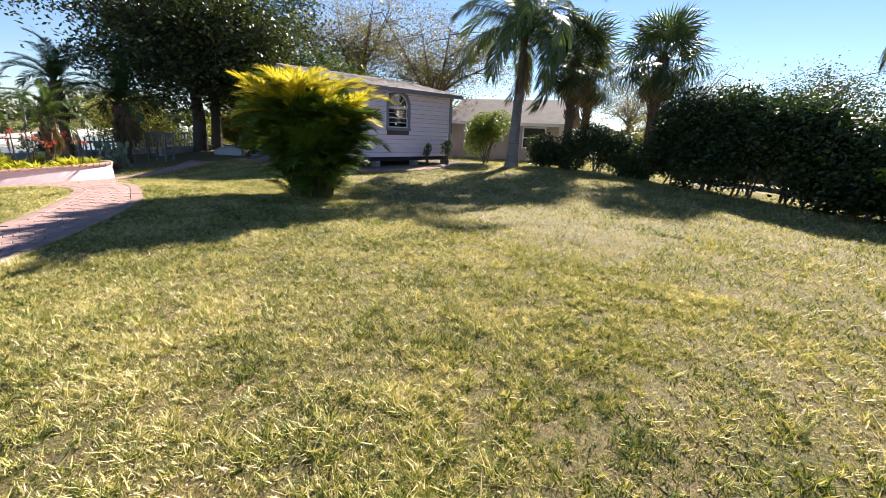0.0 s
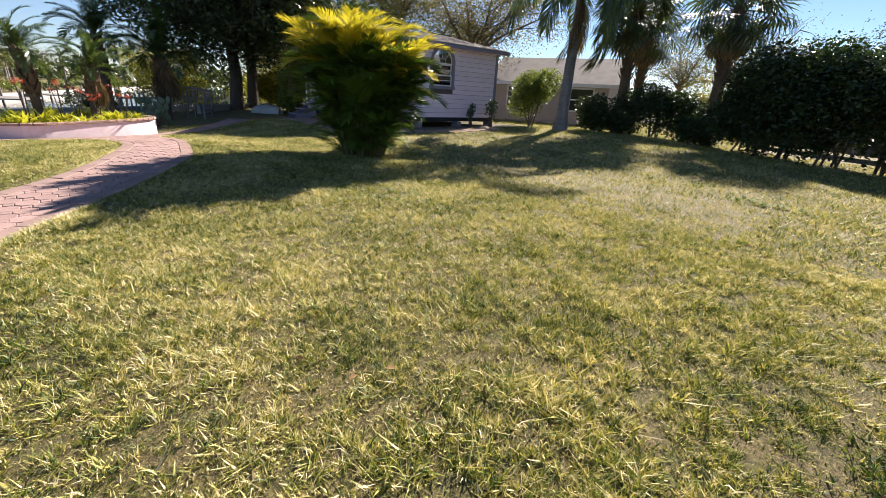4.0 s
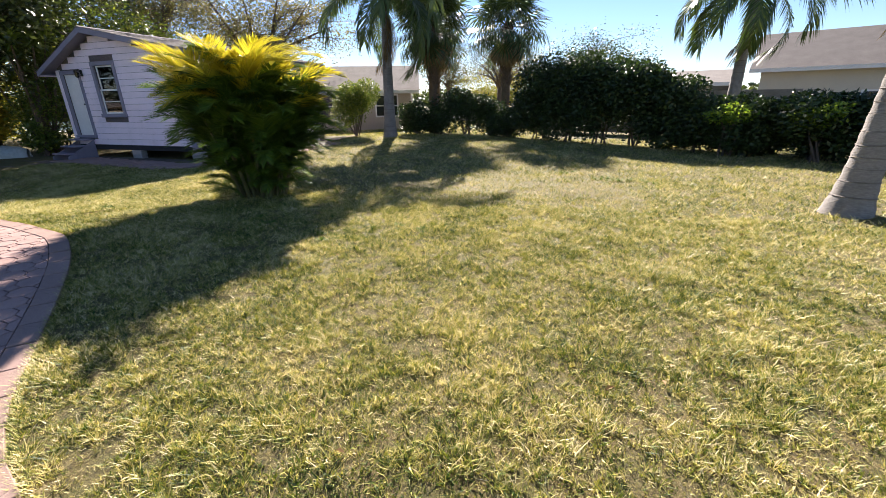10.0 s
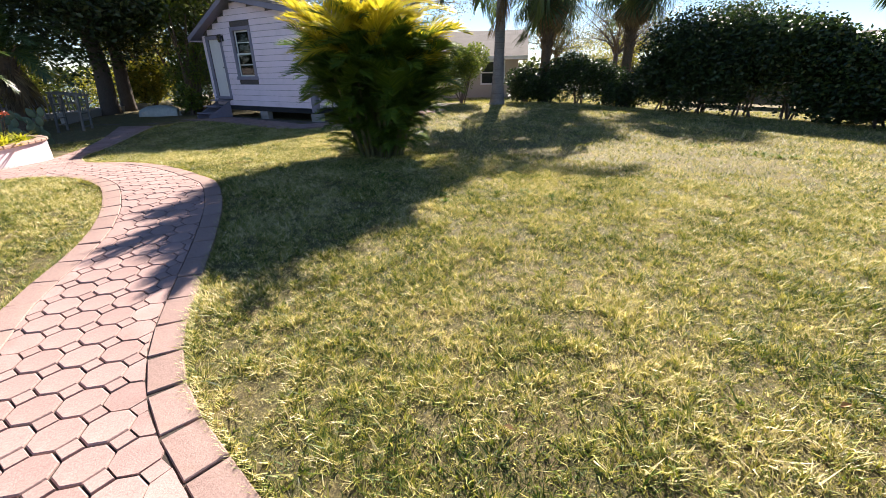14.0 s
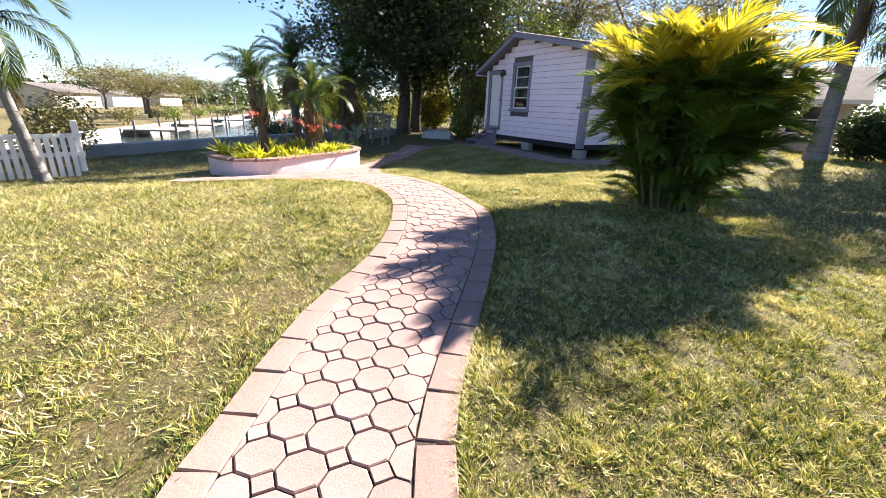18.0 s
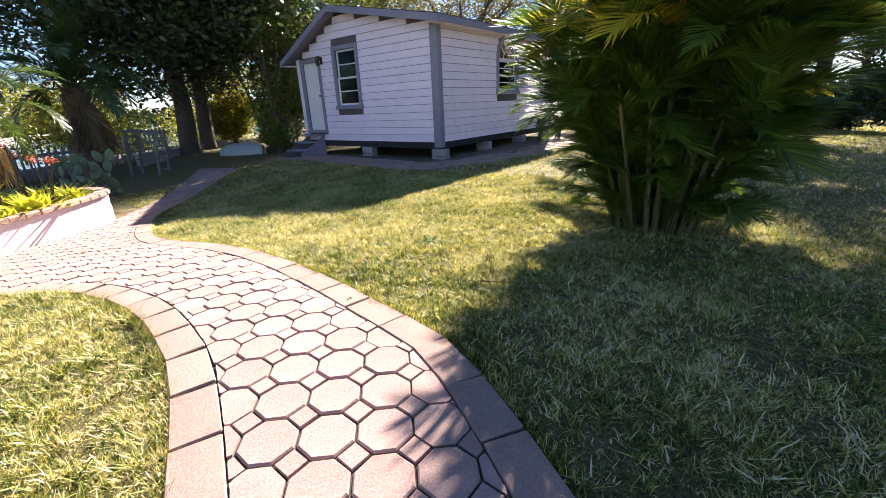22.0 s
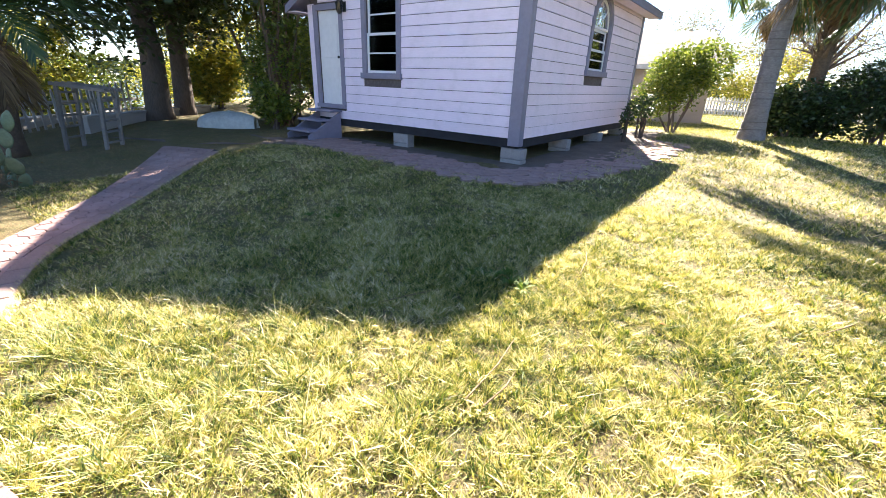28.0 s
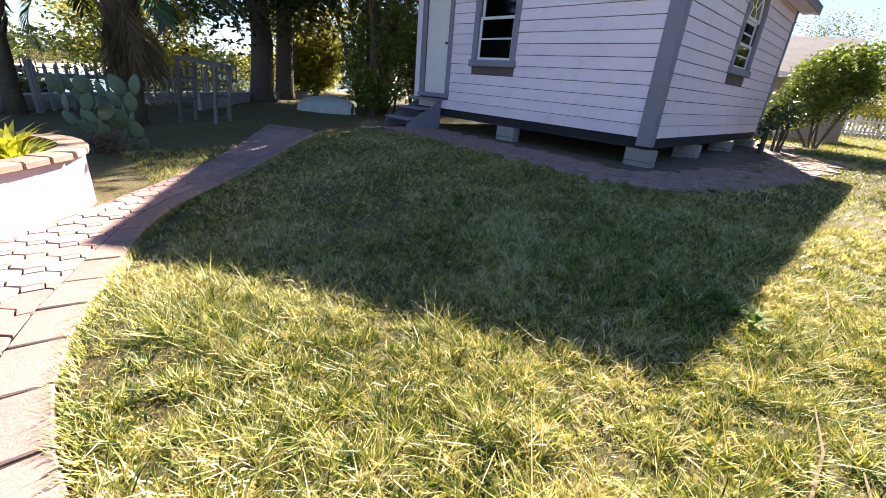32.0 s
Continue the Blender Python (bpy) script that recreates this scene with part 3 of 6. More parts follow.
    for side in (1, -1):
        ex, ez = (oh, ZE - slope * oh + 0.12) if side > 0 else (XL - oh, ZW - slope_w * oh + 0.12)
        ring = [(ex, -ov, ez), (XR, -ov, ZR + 0.12), (XR, -ov, ZR + 0.06), (ex, -ov, ez - 0.06)]
        part("roof_deck", Shape().prism(ring, (0, YB + 2 * ov, 0)), M_TRIM, root)
        # courses of shingles
        n = 16
        R = random.Random(side)
        for k in range(n):
            t0, t1 = k / n, (k + 1.15) / n
            p0, p1 = Vector((ex + side * 0.03, 0, ez)).lerp((XR, 0, ZR + 0.12), t0), Vector((ex + side * 0.03, 0, ez)).lerp((XR, 0, ZR + 0.12), min(1, t1))
            s, y = Shape(), -ov - 0.03
            while y < YB + ov + 0.02:
                wd = R.uniform(0.26, 0.34)
                y1 = min(y + wd, YB + ov + 0.03)
                u = R.uniform(0.012, 0.018)
                s.add([(p0.x, y, p0.z + 0.004), (p0.x, y1 - 0.006, p0.z + 0.004), (p0.x, y, p0.z + u), (p0.x, y1 - 0.006, p0.z + u), (p1.x, y, p1.z + 0.006), (p1.x, y1 - 0.006, p1.z + 0.006)],
                      [(0, 1, 3, 2), (2, 3, 5, 4), (0, 2, 4), (1, 5, 3)])
                y = y1
            part("shingle_course", s, M_SHINGLE, root)
        # fascia and rake boards
        part("rake_board", Shape().prism([(ex, -ov - 0.025, ez - 0.005), (XR, -ov - 0.025, ZR + 0.115), (XR, -ov - 0.025, ZR - 0.03), (ex, -ov - 0.025, ez - 0.15)], (0, 0.022, 0)), M_TRIM, root)
        part("rake_board", Shape().prism([(ex, YB + ov + 0.003, ez - 0.005), (XR, YB + ov + 0.003, ZR + 0.115), (XR, YB + ov + 0.003, ZR - 0.03), (ex, YB + ov + 0.003, ez - 0.15)], (0, 0.022, 0)), M_TRIM, root)
        fx = (ex, ex + 0.022) if side > 0 else (ex - 0.022, ex)
        part("fascia", Shape().box(fx[0], -ov, ez - 0.14, fx[1], YB + ov, ez - 0.002), M_TRIM, root)
        sx = (0.05, ex - 0.003) if side > 0 else (ex + 0.003, XL - 0.05)
        part("soffit", Shape().box(sx[0], -ov + 0.02, ez - 0.13, sx[1], YB + ov - 0.02, ez - 0.11), M_SIDING, root)
    part("ridge_cap", Shape().prism([(XR - 0.13, -ov - 0.03, ZR + 0.09), (XR, -ov - 0.03, ZR + 0.15), (XR + 0.13, -ov - 0.03, ZR + 0.09)], (0, YB + 2 * ov + 0.06, 0)), M_SHINGLE, root)
    # gable window: casing, sashes, panes, muntins
    win = thing("window_1", (0, 0, 0), "", "")
    win.parent = root
    x0, x1, z0, z1 = W1
    for nm, b in (("casing", (x0, -0.055, z0 + TR, x0 + TR, -0.002, z1)), ("casing", (x1 - TR, -0.055, z0 + TR, x1, -0.002, z1)), ("casing", (x0 + TR, -0.055, z1 - TR, x1 - TR, -0.002, z1)), ("window_sill", (x0 - 0.03, -0.085, z0, x1 + 0.03, -0.002, z0 + TR))):
        part(nm, Shape().box(*b, 0.006), M_TRIM, win)
    ax0, ax1, az0, az1 = x0 + TR, x1 - TR, z0 + TR, z1 - TR
    zm = (az0 + az1) / 2
    for k, (b0, b1, yy) in enumerate(((az0, zm + 0.02, 0.0), (zm - 0.02, az1, 0.035))):
        fr = Shape()
        s = 0.045
        fr.box(ax0, yy, b0, ax0 + s, yy + 0.03, b1).box(ax1 - s, yy, b0, ax1, yy + 0.03, b1).box(ax0 + s, yy, b0, ax1 - s, yy + 0.03, b0 + s).box(ax0 + s, yy, b1 - s, ax1 - s, yy + 0.03, b1)
        part("sash", fr, M_WHITE, win)
        hm = (b0 + b1) / 2
        part("muntin", Shape().box(ax0 + s, yy + 0.004, hm - 0.013, ax1 - s, yy + 0.026, hm + 0.013), M_WHITE, win)
        for c0, c1 in ((b0 + s, hm - 0.013), (hm + 0.013, b1 - s)):
            p = part("pane", Shape().box(ax0 + s, yy + 0.012, c0, ax1 - s, yy + 0.016, c1), M_GLASS, win)
            p.visible_shadow = False
    part("curtain", Shape().box(ax0 + 0.06, 0.16, az0 + 0.02, ax0 + 0.2, 0.175, az1), M_WHITE, win, "pale curtain drawn to one side")
    R = random.Random(6)
    s = Shape()
    for k in range(9):
        a = R.uniform(0, 6.28)
        e = Vector((0.1 * math.cos(a), 0.05 * math.sin(a), R.uniform(0.12, 0.3)))
        b = Vector((ax0 + 0.62, 0.2, az0 + 0.02))
        s.tube([b, b + e * 0.6 + Vector((0, 0, 0.05)), b + e], [0.012, 0.012, 0.02], 5)
    part("vase_sprigs", s, M_WHITE, win, "pale sprigs in a vase behind the glass")
    # arched window
    win = thing("window_2", (0, 0, 0), "", "")
    win.parent = root
    y0, y1, z0 = W2[:3]
    for nm, b in (("casing", (0.002, y0, z0 + TR, 0.055, y0 + TR, arch_z)), ("casing", (0.002, y1 - TR, z0 + TR, 0.055, y1, arch_z)), ("window_sill", (0.002, y0 - 0.03, z0, 0.085, y1 + 0.03, z0 + TR))):
        part(nm, Shape().box(*b, 0.006), M_TRIM, win)
    n, casing = 18, Shape()
    ring = lambda r, x: [(x, mid - r * math.cos(math.pi * k / n), arch_z + r * math.sin(math.pi * k / n)) for k in range(n + 1)]
    for k in range(n):
        a0, a1, b0, b1 = ring(arch_r, 0.055)[k : k + 2], ring(arch_r - TR, 0.055)[k : k + 2], ring(arch_r, 0.002)[k : k + 2], ring(arch_r - TR, 0.002)[k : k + 2]
        casing.add([*a0, *a1, *b0, *b1], [(0, 1, 3, 2), (4, 6, 7, 5), (0, 4, 5, 1), (2, 3, 7, 6)])
    me = casing.mesh("arch_casing", M_TRIM)
    bm = bmesh.new()
    bm.from_mesh(me)
    bmesh.ops.remove_doubles(bm, verts=bm.verts[:], dist=0.0005)
    bm.to_mesh(me)
    bm.free()
    part("arch_casing", me, M_TRIM, win)
    r = arch_r - TR
    s = Shape()
    for k in range(n):
        a0, a1, b0, b1 = ring(r, -0.005)[k : k + 2], ring(r - 0.045, -0.005)[k : k + 2], ring(r, -0.035)[k : k + 2], ring(r - 0.045, -0.035)[k : k + 2]
        s.add([*a0, *a1, *b0, *b1], [(0, 1, 3, 2), (4, 6, 7, 5), (0, 4, 5, 1), (2, 3, 7, 6)])
    s.box(-0.035, mid - r, arch_z - 0.045, -0.005, mid + r, arch_z)
    part("arch_sash", s, M_WHITE, win)
    s = Shape()
    hub = r * 0.34
    for k in range(8):
        a0, a1 = math.pi * k / 8, math.pi * (k + 1) / 8
        s.tube([(-0.02, mid - hub * math.cos(a0), arch_z + hub * math.sin(a0)), (-0.02, mid - hub * math.cos(a1), arch_z + hub * math.sin(a1))], 0.012, 5)
    for k in (1, 2, 3):
        a0 = math.pi * k / 4
        s.tube([(-0.02, mid - hub * math.cos(a0), arch_z + hub * math.sin(a0)), (-0.02, mid - (r - 0.04) * math.cos(a0), arch_z + (r - 0.04) * math.sin(a0))], 0.011, 5)
    part("fan_muntin", s, M_WHITE, win)
    p = part("fan_pane", Shape().prism([(-0.02, mid - (r - 0.03) * math.cos(math.pi * k / n), arch_z + (r - 0.03) * math.sin(math.pi * k / n)) for k in range(n + 1)], (0.003, 0, 0)), M_GLASS, win)
    p.visible_shadow = False
    ay0, ay1, az0, az1 = y0 + TR, y1 - TR, z0 + TR, arch_z - 0.045
    zm = (az0 + az1) / 2
    for b0, b1, xx in ((az0, zm + 0.02, 0.0), (zm - 0.02, az1, -0.035)):
        q = 0.045
        fr = Shape().box(xx - 0.03, ay0, b0, xx, ay0 + q, b1).box(xx - 0.03, ay1 - q, b0, xx, ay1, b1).box(xx - 0.03, ay0 + q, b0, xx, ay1 - q, b0 + q).box(xx - 0.03, ay0 + q, b1 - q, xx, ay1 - q, b1)
        part("sash", fr, M_WHITE, win)
        hm = (b0 + b1) / 2
        part("muntin", Shape().box(xx - 0.026, ay0 + q, hm - 0.013, xx - 0.004, ay1 - q, hm + 0.013), M_WHITE, win)
        for c0, c1 in ((b0 + q, hm - 0.013), (hm + 0.013, b1 - q)):
            p = part("pane", Shape().box(xx - 0.016, ay0 + q, c0, xx - 0.012, ay1 - q, c1), M_GLASS, win)
            p.visible_shadow = False
    # door
    x0, x1, z0, z1 = DR
    for b in ((x0, -0.05, z0, x0 + TR, -0.002, z1), (x1 - TR, -0.05, z0, x1, -0.002, z1), (x0 + TR, -0.05, z1 - TR, x1 - TR, -0.002, z1)):
        part("door_casing", Shape().box(*b, 0.006), M_TRIM, root)
    dr = part("door", Shape().box(x0 + TR, 0.02, z0 + 0.03, x1 - TR, 0.065, z1 - TR, 0.004), M_WHITE, root, "plain pale pink door, shut")
    for b0, b1 in ((0.1, 0.42), (0.52, 0.86)):
        hgt = z1 - TR - z0
        part("door_panel", Shape().box(x0 + TR + 0.12, 0.008, z0 + hgt * b0, x1 - TR - 0.12, 0.022, z0 + hgt * b1, 0.006), M_WHITE, dr)
    part("door_knob", Shape().tube([(x1 - TR - 0.07, 0.02, z0 + 0.98), (x1 - TR - 0.07, -0.03, z0 + 0.98), (x1 - TR - 0.07, -0.035, z0 + 0.98)], [0.012, 0.028, 0.02], 10), M_IRON, dr)
    part("threshold", Shape().box(x0, -0.09, z0 - 0.05, x1, 0.02, z0 + 0.03, 0.005), M_TRIM, root)
    # piers
    for px, py in ((-0.12, 0.12), (XL * 0.5, 0.1), (XL + 0.15, 0.12), (-0.12, YB * 0.34), (-0.12, YB * 0.67), (-0.12, YB - 0.15), (XL + 0.15, YB - 0.2), (XL * 0.5, YB * 0.5)):
        zg = gz(px, py) - 0.1
        p = Shape()
        for k in range(2):
            p.box(px - 0.2, py - 0.1, zg + k * (ZF - 0.16 - zg) / 2, px + 0.2, py + 0.1, zg + (k + 1) * (ZF - 0.16 - zg) / 2 - 0.006, 0.008)
        part("block_pier", p, M_BLOCK, root)
    return root


cottage()


def wall_lamp():
    x, z = DR[1] + 0.09, DR[3] - 0.1
    root = thing("wall_lamp", (x, -0.03, z), "small black coach lamp fixed beside the cottage door", "lamp")
    part("back_plate", Shape().box(-0.05, -0.02, -0.08, 0.05, 0.0, 0.1, 0.006), M_IRON, root)
    part("arm", Shape().tube([(0, -0.01, 0.06), (0, -0.08, 0.12), (0, -0.14, 0.1)], 0.012, 6), M_IRON, root)
    part("lantern_frame", Shape().tube([(0, -0.14, 0.12), (0, -0.14, 0.08), (0, -0.14, -0.1), (0, -0.14, -0.13)], [0.01, 0.07, 0.05, 0.02], 6), M_IRON, root)
    part("lantern_glass", Shape().tube([(0, -0.14, 0.06), (0, -0.14, -0.08)], [0.072, 0.053], 6), M_GLASS, root)


wall_lamp()


def door_steps():
    x0, x1, zt = DR[0] - 0.02, DR[1] - 0.16, DR[2] - 0.06
    g0 = gz(x0, -0.7)
    root = thing("door_steps", ((x0 + x1) / 2, -0.6, g0), "three open grey painted wooden steps up to the cottage door", "steps")
    w, n, run = (x1 - x0) / 2, 3, 0.29
    rise = (zt - g0) / (n + 0.0)
    for k in range(n):
        z = rise * (k + 1) - (0.0 if k < n - 1 else 0.02)
        y = 0.6 - 0.05 - run * (n - k)
        part("tread", Shape().box(-w, y, z - 0.045, w, y + run + 0.03, z, 0.006), M_TRIM, root)
    for sx in (-w + 0.01, w - 0.05):
        ring = [(sx, 0.54, -0.03), (sx, 0.54 - run * n, -0.03), (sx, 0.54 - run * n, 0.1), (sx, 0.54, zt - g0 - 0.06)]
        part("stringer", Shape().prism(ring, (0.04, 0, 0)), M_TRIM, root)


door_steps()


# ---- plants: builders ----


def frond_mesh(name, length, droop, leaflets, leaf_len, leaf_wid, lift, sag, material, seed, spread=62, rachis=0.012):
    """A feather leaf along +x that rises at lift degrees and bends down by droop degrees. sag: how far the leaflets hang."""
    R = random.Random(seed)
    n = 12
    pts, p, a = [], Vector((0, 0, 0)), radians(lift)
    for k in range(n + 1):
        pts.append(p.copy())
        a -= radians(droop) / n * (0.4 + 1.2 * k / n)
        p = p + Vector((math.cos(a), 0, math.sin(a))) * (length / n)
    s = Shape()
    s.tube(pts, [rachis * (1 - 0.85 * k / n) for k in range(n + 1)], 4, cap=False)
    for k in range(leaflets):
        t = 0.14 + 0.86 * (k + R.uniform(-0.3, 0.3)) / leaflets
        t = min(max(t, 0.02), 0.995)
        i = min(n - 1, int(t * n))
        base = pts[i].lerp(pts[i + 1], t * n - i)
        ax = (pts[i + 1] - pts[i]).normalized()
        up = Vector((-ax.z, 0, ax.x))
        L = leaf_len * (0.45 + 0.75 * math.sin(math.pi * min(1, 0.12 + 0.86 * t)) ** 0.8) * R.uniform(0.88, 1.08)
        for side in (1, -1):
            ang = radians(spread - 28 * t + R.uniform(-7, 7))
            vee = radians(18 + R.uniform(-14, 14))
            d = (ax * math.cos(ang) + (Vector((0, side, 0)) * math.cos(vee) + up * math.sin(vee)) * math.sin(ang)).normalized()
            q = d.cross(ax).normalized().cross(d) * leaf_wid
            m1, e = base + d * L * 0.5 + Vector((0, 0, -sag * 0.18 * L)), base + d * L * (1 - 0.25 * sag) + Vector((0, 0, -sag * L * 0.75))
            s.add([base + q * 0.25, base - q * 0.25, m1 - q * 0.5, m1 + q * 0.5, e], [(0, 1, 2, 3), (3, 2, 4)])
    return s.mesh(name, material)


def fan_mesh(name, stalk, radius, material, seed, droop=0.5):
    """A fan leaf: a stalk along +x and a folded fan at its end, the tips hanging."""
    R = random.Random(seed)
    s = Shape()
    s.tube([(0, 0, 0), (stalk * 0.5, 0, 0.04), (stalk, 0, 0)], [0.022, 0.015, 0.01], 4, cap=False)
    n = 34
    for k in range(n):
        a = radians(-150 + 300 * k / (n - 1))
        d = Vector((math.cos(a), math.sin(a), 0))
        L = radius * (0.72 + 0.28 * math.cos(a * 0.7)) * R.uniform(0.9, 1.05)
        q = Vector((-d.y, d.x, 0)) * 0.028
        z1 = 0.05 * math.cos(k * math.pi)
        b = Vector((stalk, 0, 0))
        m1 = b + d * L * 0.6 + Vector((0, 0, z1 - droop * 0.12 * L - 0.1 * abs(d.y)))
        e = b + d * L * (1 - 0.2 * droop) + Vector((0, 0, -droop * L * R.uniform(0.35, 0.65) - 0.12 * abs(d.y)))
        s.add([b, m1 - q, m1 + q, e], [(0, 1, 2), (2, 1, 3)])
    return s.mesh(name, material)


def leaves_np(centres, size, rng_, material, name, slim=0.5, up=0.4, fold=0.0):
    """Many separate leaves: rhombs of two triangles at the given places, turned at random."""
    n = len(centres)
    d = rng_.normal(size=(n, 3))
    d[:, 2] *= 0.6
    d /= np.linalg.norm(d, axis=1, keepdims=True)
    w = rng_.normal(size=(n, 3)) + np.array([0, 0, up])
    q = np.cross(d, w)
    q /= np.linalg.norm(q, axis=1, keepdims=True) + 1e-9
    L = (size * rng_.uniform(0.6, 1.25, n))[:, None]
    v = np.stack([centres, centres + d * L * 0.5 + q * L * slim * 0.5, centres + d * L, centres + d * L * 0.5 - q * L * slim * 0.5], 1).reshape(-1, 3)
    i = np.arange(n)[:, None] * 4 + np.array([0, 1, 2, 3])
    return np_mesh(name, v, i.ravel(), 4, material)


def blob(rng_, n, centre, radii, shell=0.55):
    """Points in an ellipsoid, more of them near its skin."""
    d = rng_.normal(size=(n, 3))
    d /= np.linalg.norm(d, axis=1, keepdims=True)
    r = rng_.uniform(0, 1, n) ** (1 / 3)
    r = shell + (1 - shell) * r
    r *= rng_.uniform(0.75, 1.0, n)
    return np.array(centre) + d * r[:, None] * np.array(radii)


def ringed_trunk(h, r0, r1, lean=(0, 0), bend=0.0, rings=22, flare=1.5, seed=0):
    R = random.Random(seed)
    pts, rad = [], []
    n = rings * 3
    for k in range(n + 1):
        t = k / n
        pts.append((lean[0] * (t + bend * t * t), lean[1] * (t + bend * t * t), -0.1 + (h + 0.1) * t))
        r = r0 + (r1 - r0) * t + r0 * (flare - 1) * math.exp(-t * h * 2.8)
        rad.append(r * (1.035 if k % 3 == 0 else 0.99) * R.uniform(0.99, 1.01))
    return Shape().tube(pts, rad, 18), Vector(pts[-1])


def boot_trunk(h, r, seed, lean=(0, 0)):
    """The rough trunk of a cabbage palm, criss-crossed by old leaf bases."""
    R = random.Random(seed)
    pts = [(lean[0] * k / 8, lean[1] * k / 8, -0.1 + (h + 0.1) * k / 8) for k in range(9)]
    core = Shape().tube(pts, [r * (1.25 if k == 0 else 1.0 + 0.05 * R.uniform(-1, 1)) for k in range(9)], 12)
    boots = Shape()
    z, a = h * 0.45, 0.0
    while z < h:
        a += 2.4
        d = Vector((math.cos(a), math.sin(a), 0))
        q = Vector((-d.y, d.x, 0))
        o = Vector((lean[0] * z / h, lean[1] * z / h, z))
        b0, b1 = o + d * r * 0.8, o + d * (r * 1.5 + R.uniform(0, 0.08)) + Vector((0, 0, 0.26))
        boots.add([b0 - q * 0.08, b0 + q * 0.08, b1 + q * 0.03, b1 - q * 0.03, b0 + d * 0.06 - q * 0.05, b0 + d * 0.06 + q * 0.05], [(0, 1, 2, 3), (4, 3, 2, 5), (0, 3, 4), (1, 5, 2)])
        z += 0.035
    return core, boots, Vector(pts[-1])


QUEEN = [frond_mesh("frond", L, d, 80, 0.7, 0.034, lift, 0.85, M_QUEEN, 20 + k, 60, 0.03) for k, (L, d, lift) in enumerate(((2.9, 105, 35), (3.1, 125, 25), (2.7, 90, 45), (3.0, 140, 15)))]
QUEEN_DEAD = frond_mesh("frond", 2.2, 60, 40, 0.5, 0.025, -55, 0.9, M_DEAD, 31, 50, 0.03)
FANS = [fan_mesh("fan_leaf", 1.0, 1.0, M_FAN, 40 + k, dr) for k, dr in enumerate((0.35, 0.6, 0.9))]
FAN_DEAD = fan_mesh("fan_leaf", 0.8, 0.75, M_DEAD, 49, 1.2)


def crown(root, top, meshes, count, tilt, seed, scale=1.0, name="frond"):
    """Leaves set round the top in a spiral; tilt: the range of angles by which they are turned up, in degrees."""
    R = random.Random(seed)
    for k in range(count):
        t = k / max(1, count - 1)
        a = k * 137.5 + R.uniform(-15, 15)
        up = tilt[0] + (tilt[1] - tilt[0]) * t + R.uniform(-8, 8)
        s = scale * R.uniform(0.85, 1.1)
        part(name, meshes[R.randrange(len(meshes))], None, root, m=Matrix.Translation(top) @ pose(0, 0, 0, 0, 0, a) @ pose(0, 0, 0, R.uniform(-20, 20), -up, 0) @ Matrix.Scale(s, 4))


def queen_palm(x, y, h, r0, lean, label, seed, count=18, scale=1.0, dead=2, bend=0.0, flare=1.5, tilt=(-35, 55)):
    root = thing("palm_tree", (x, y, gz(x, y)), label, "palm tree")
    sh, top = ringed_trunk(h, r0, r0 * 0.62, lean, bend, int(h * 4.5), flare, seed)
    part("trunk", sh, M_BARK_PALM, root, "grey trunk ringed with leaf scars", smooth=True)
    q, zz = random.Random(seed), 0.25
    while zz < h - 0.2:
        t = (zz + 0.1) / (h + 0.1)
        rr = r0 + (r0 * 0.62 - r0) * t + r0 * (flare - 1) * math.exp(-t * h * 2.8)
        c = Vector((lean[0] * (t + bend * t * t), lean[1] * (t + bend * t * t), zz))
        part("leaf_scar", Shape().tube([c - Vector((0, 0, 0.012)), c, c + Vector((0, 0, 0.012))], [rr * 0.99, rr * 1.045, rr * 0.99], 18, cap=False), M_SCAR, root, m=Matrix.Translation(c) @ pose(0, 0, 0, q.uniform(-3, 3), q.uniform(-3, 3), 0) @ Matrix.Translation(-c))
        zz += q.uniform(0.13, 0.24)
    part("crownshaft", Shape().tube([top - Vector((0, 0, 0.15)), top + Vector((0, 0, 0.25)), top + Vector((0, 0, 0.7))], [r0 * 0.62, r0 * 0.72, r0 * 0.3], 12), M_BOOT, root, smooth=True)
    crown(root, top + Vector((0, 0, 0.35)), QUEEN, count, tilt, seed, scale)
    for k in range(dead):
        crown(root, top + Vector((0, 0, 0.1)), [QUEEN_DEAD], 1, (-20, -20), seed + 70 + k, scale, "dead_frond")
    return root


def cabbage_palm(x, y, h, label, seed, count=34, scale=1.0, lean=(0, 0), dead=9):
    root = thing("cabbage_palm", (x, y, gz(x, y)), label, "palm tree")
    core, boots, top = boot_trunk(h, 0.2, seed, lean)
    part("trunk", core, M_BOOT, root, smooth=True)
    part("bark_layer", boots, M_BOOT, root)
    crown(root, top, FANS, count, (-45, 80), seed, scale, "fan_leaf")
    crown(root, top - Vector((0, 0, 0.1)), [FAN_DEAD], dead, (-70, -45), seed + 5, scale, "dead_fan_leaf")
    return root


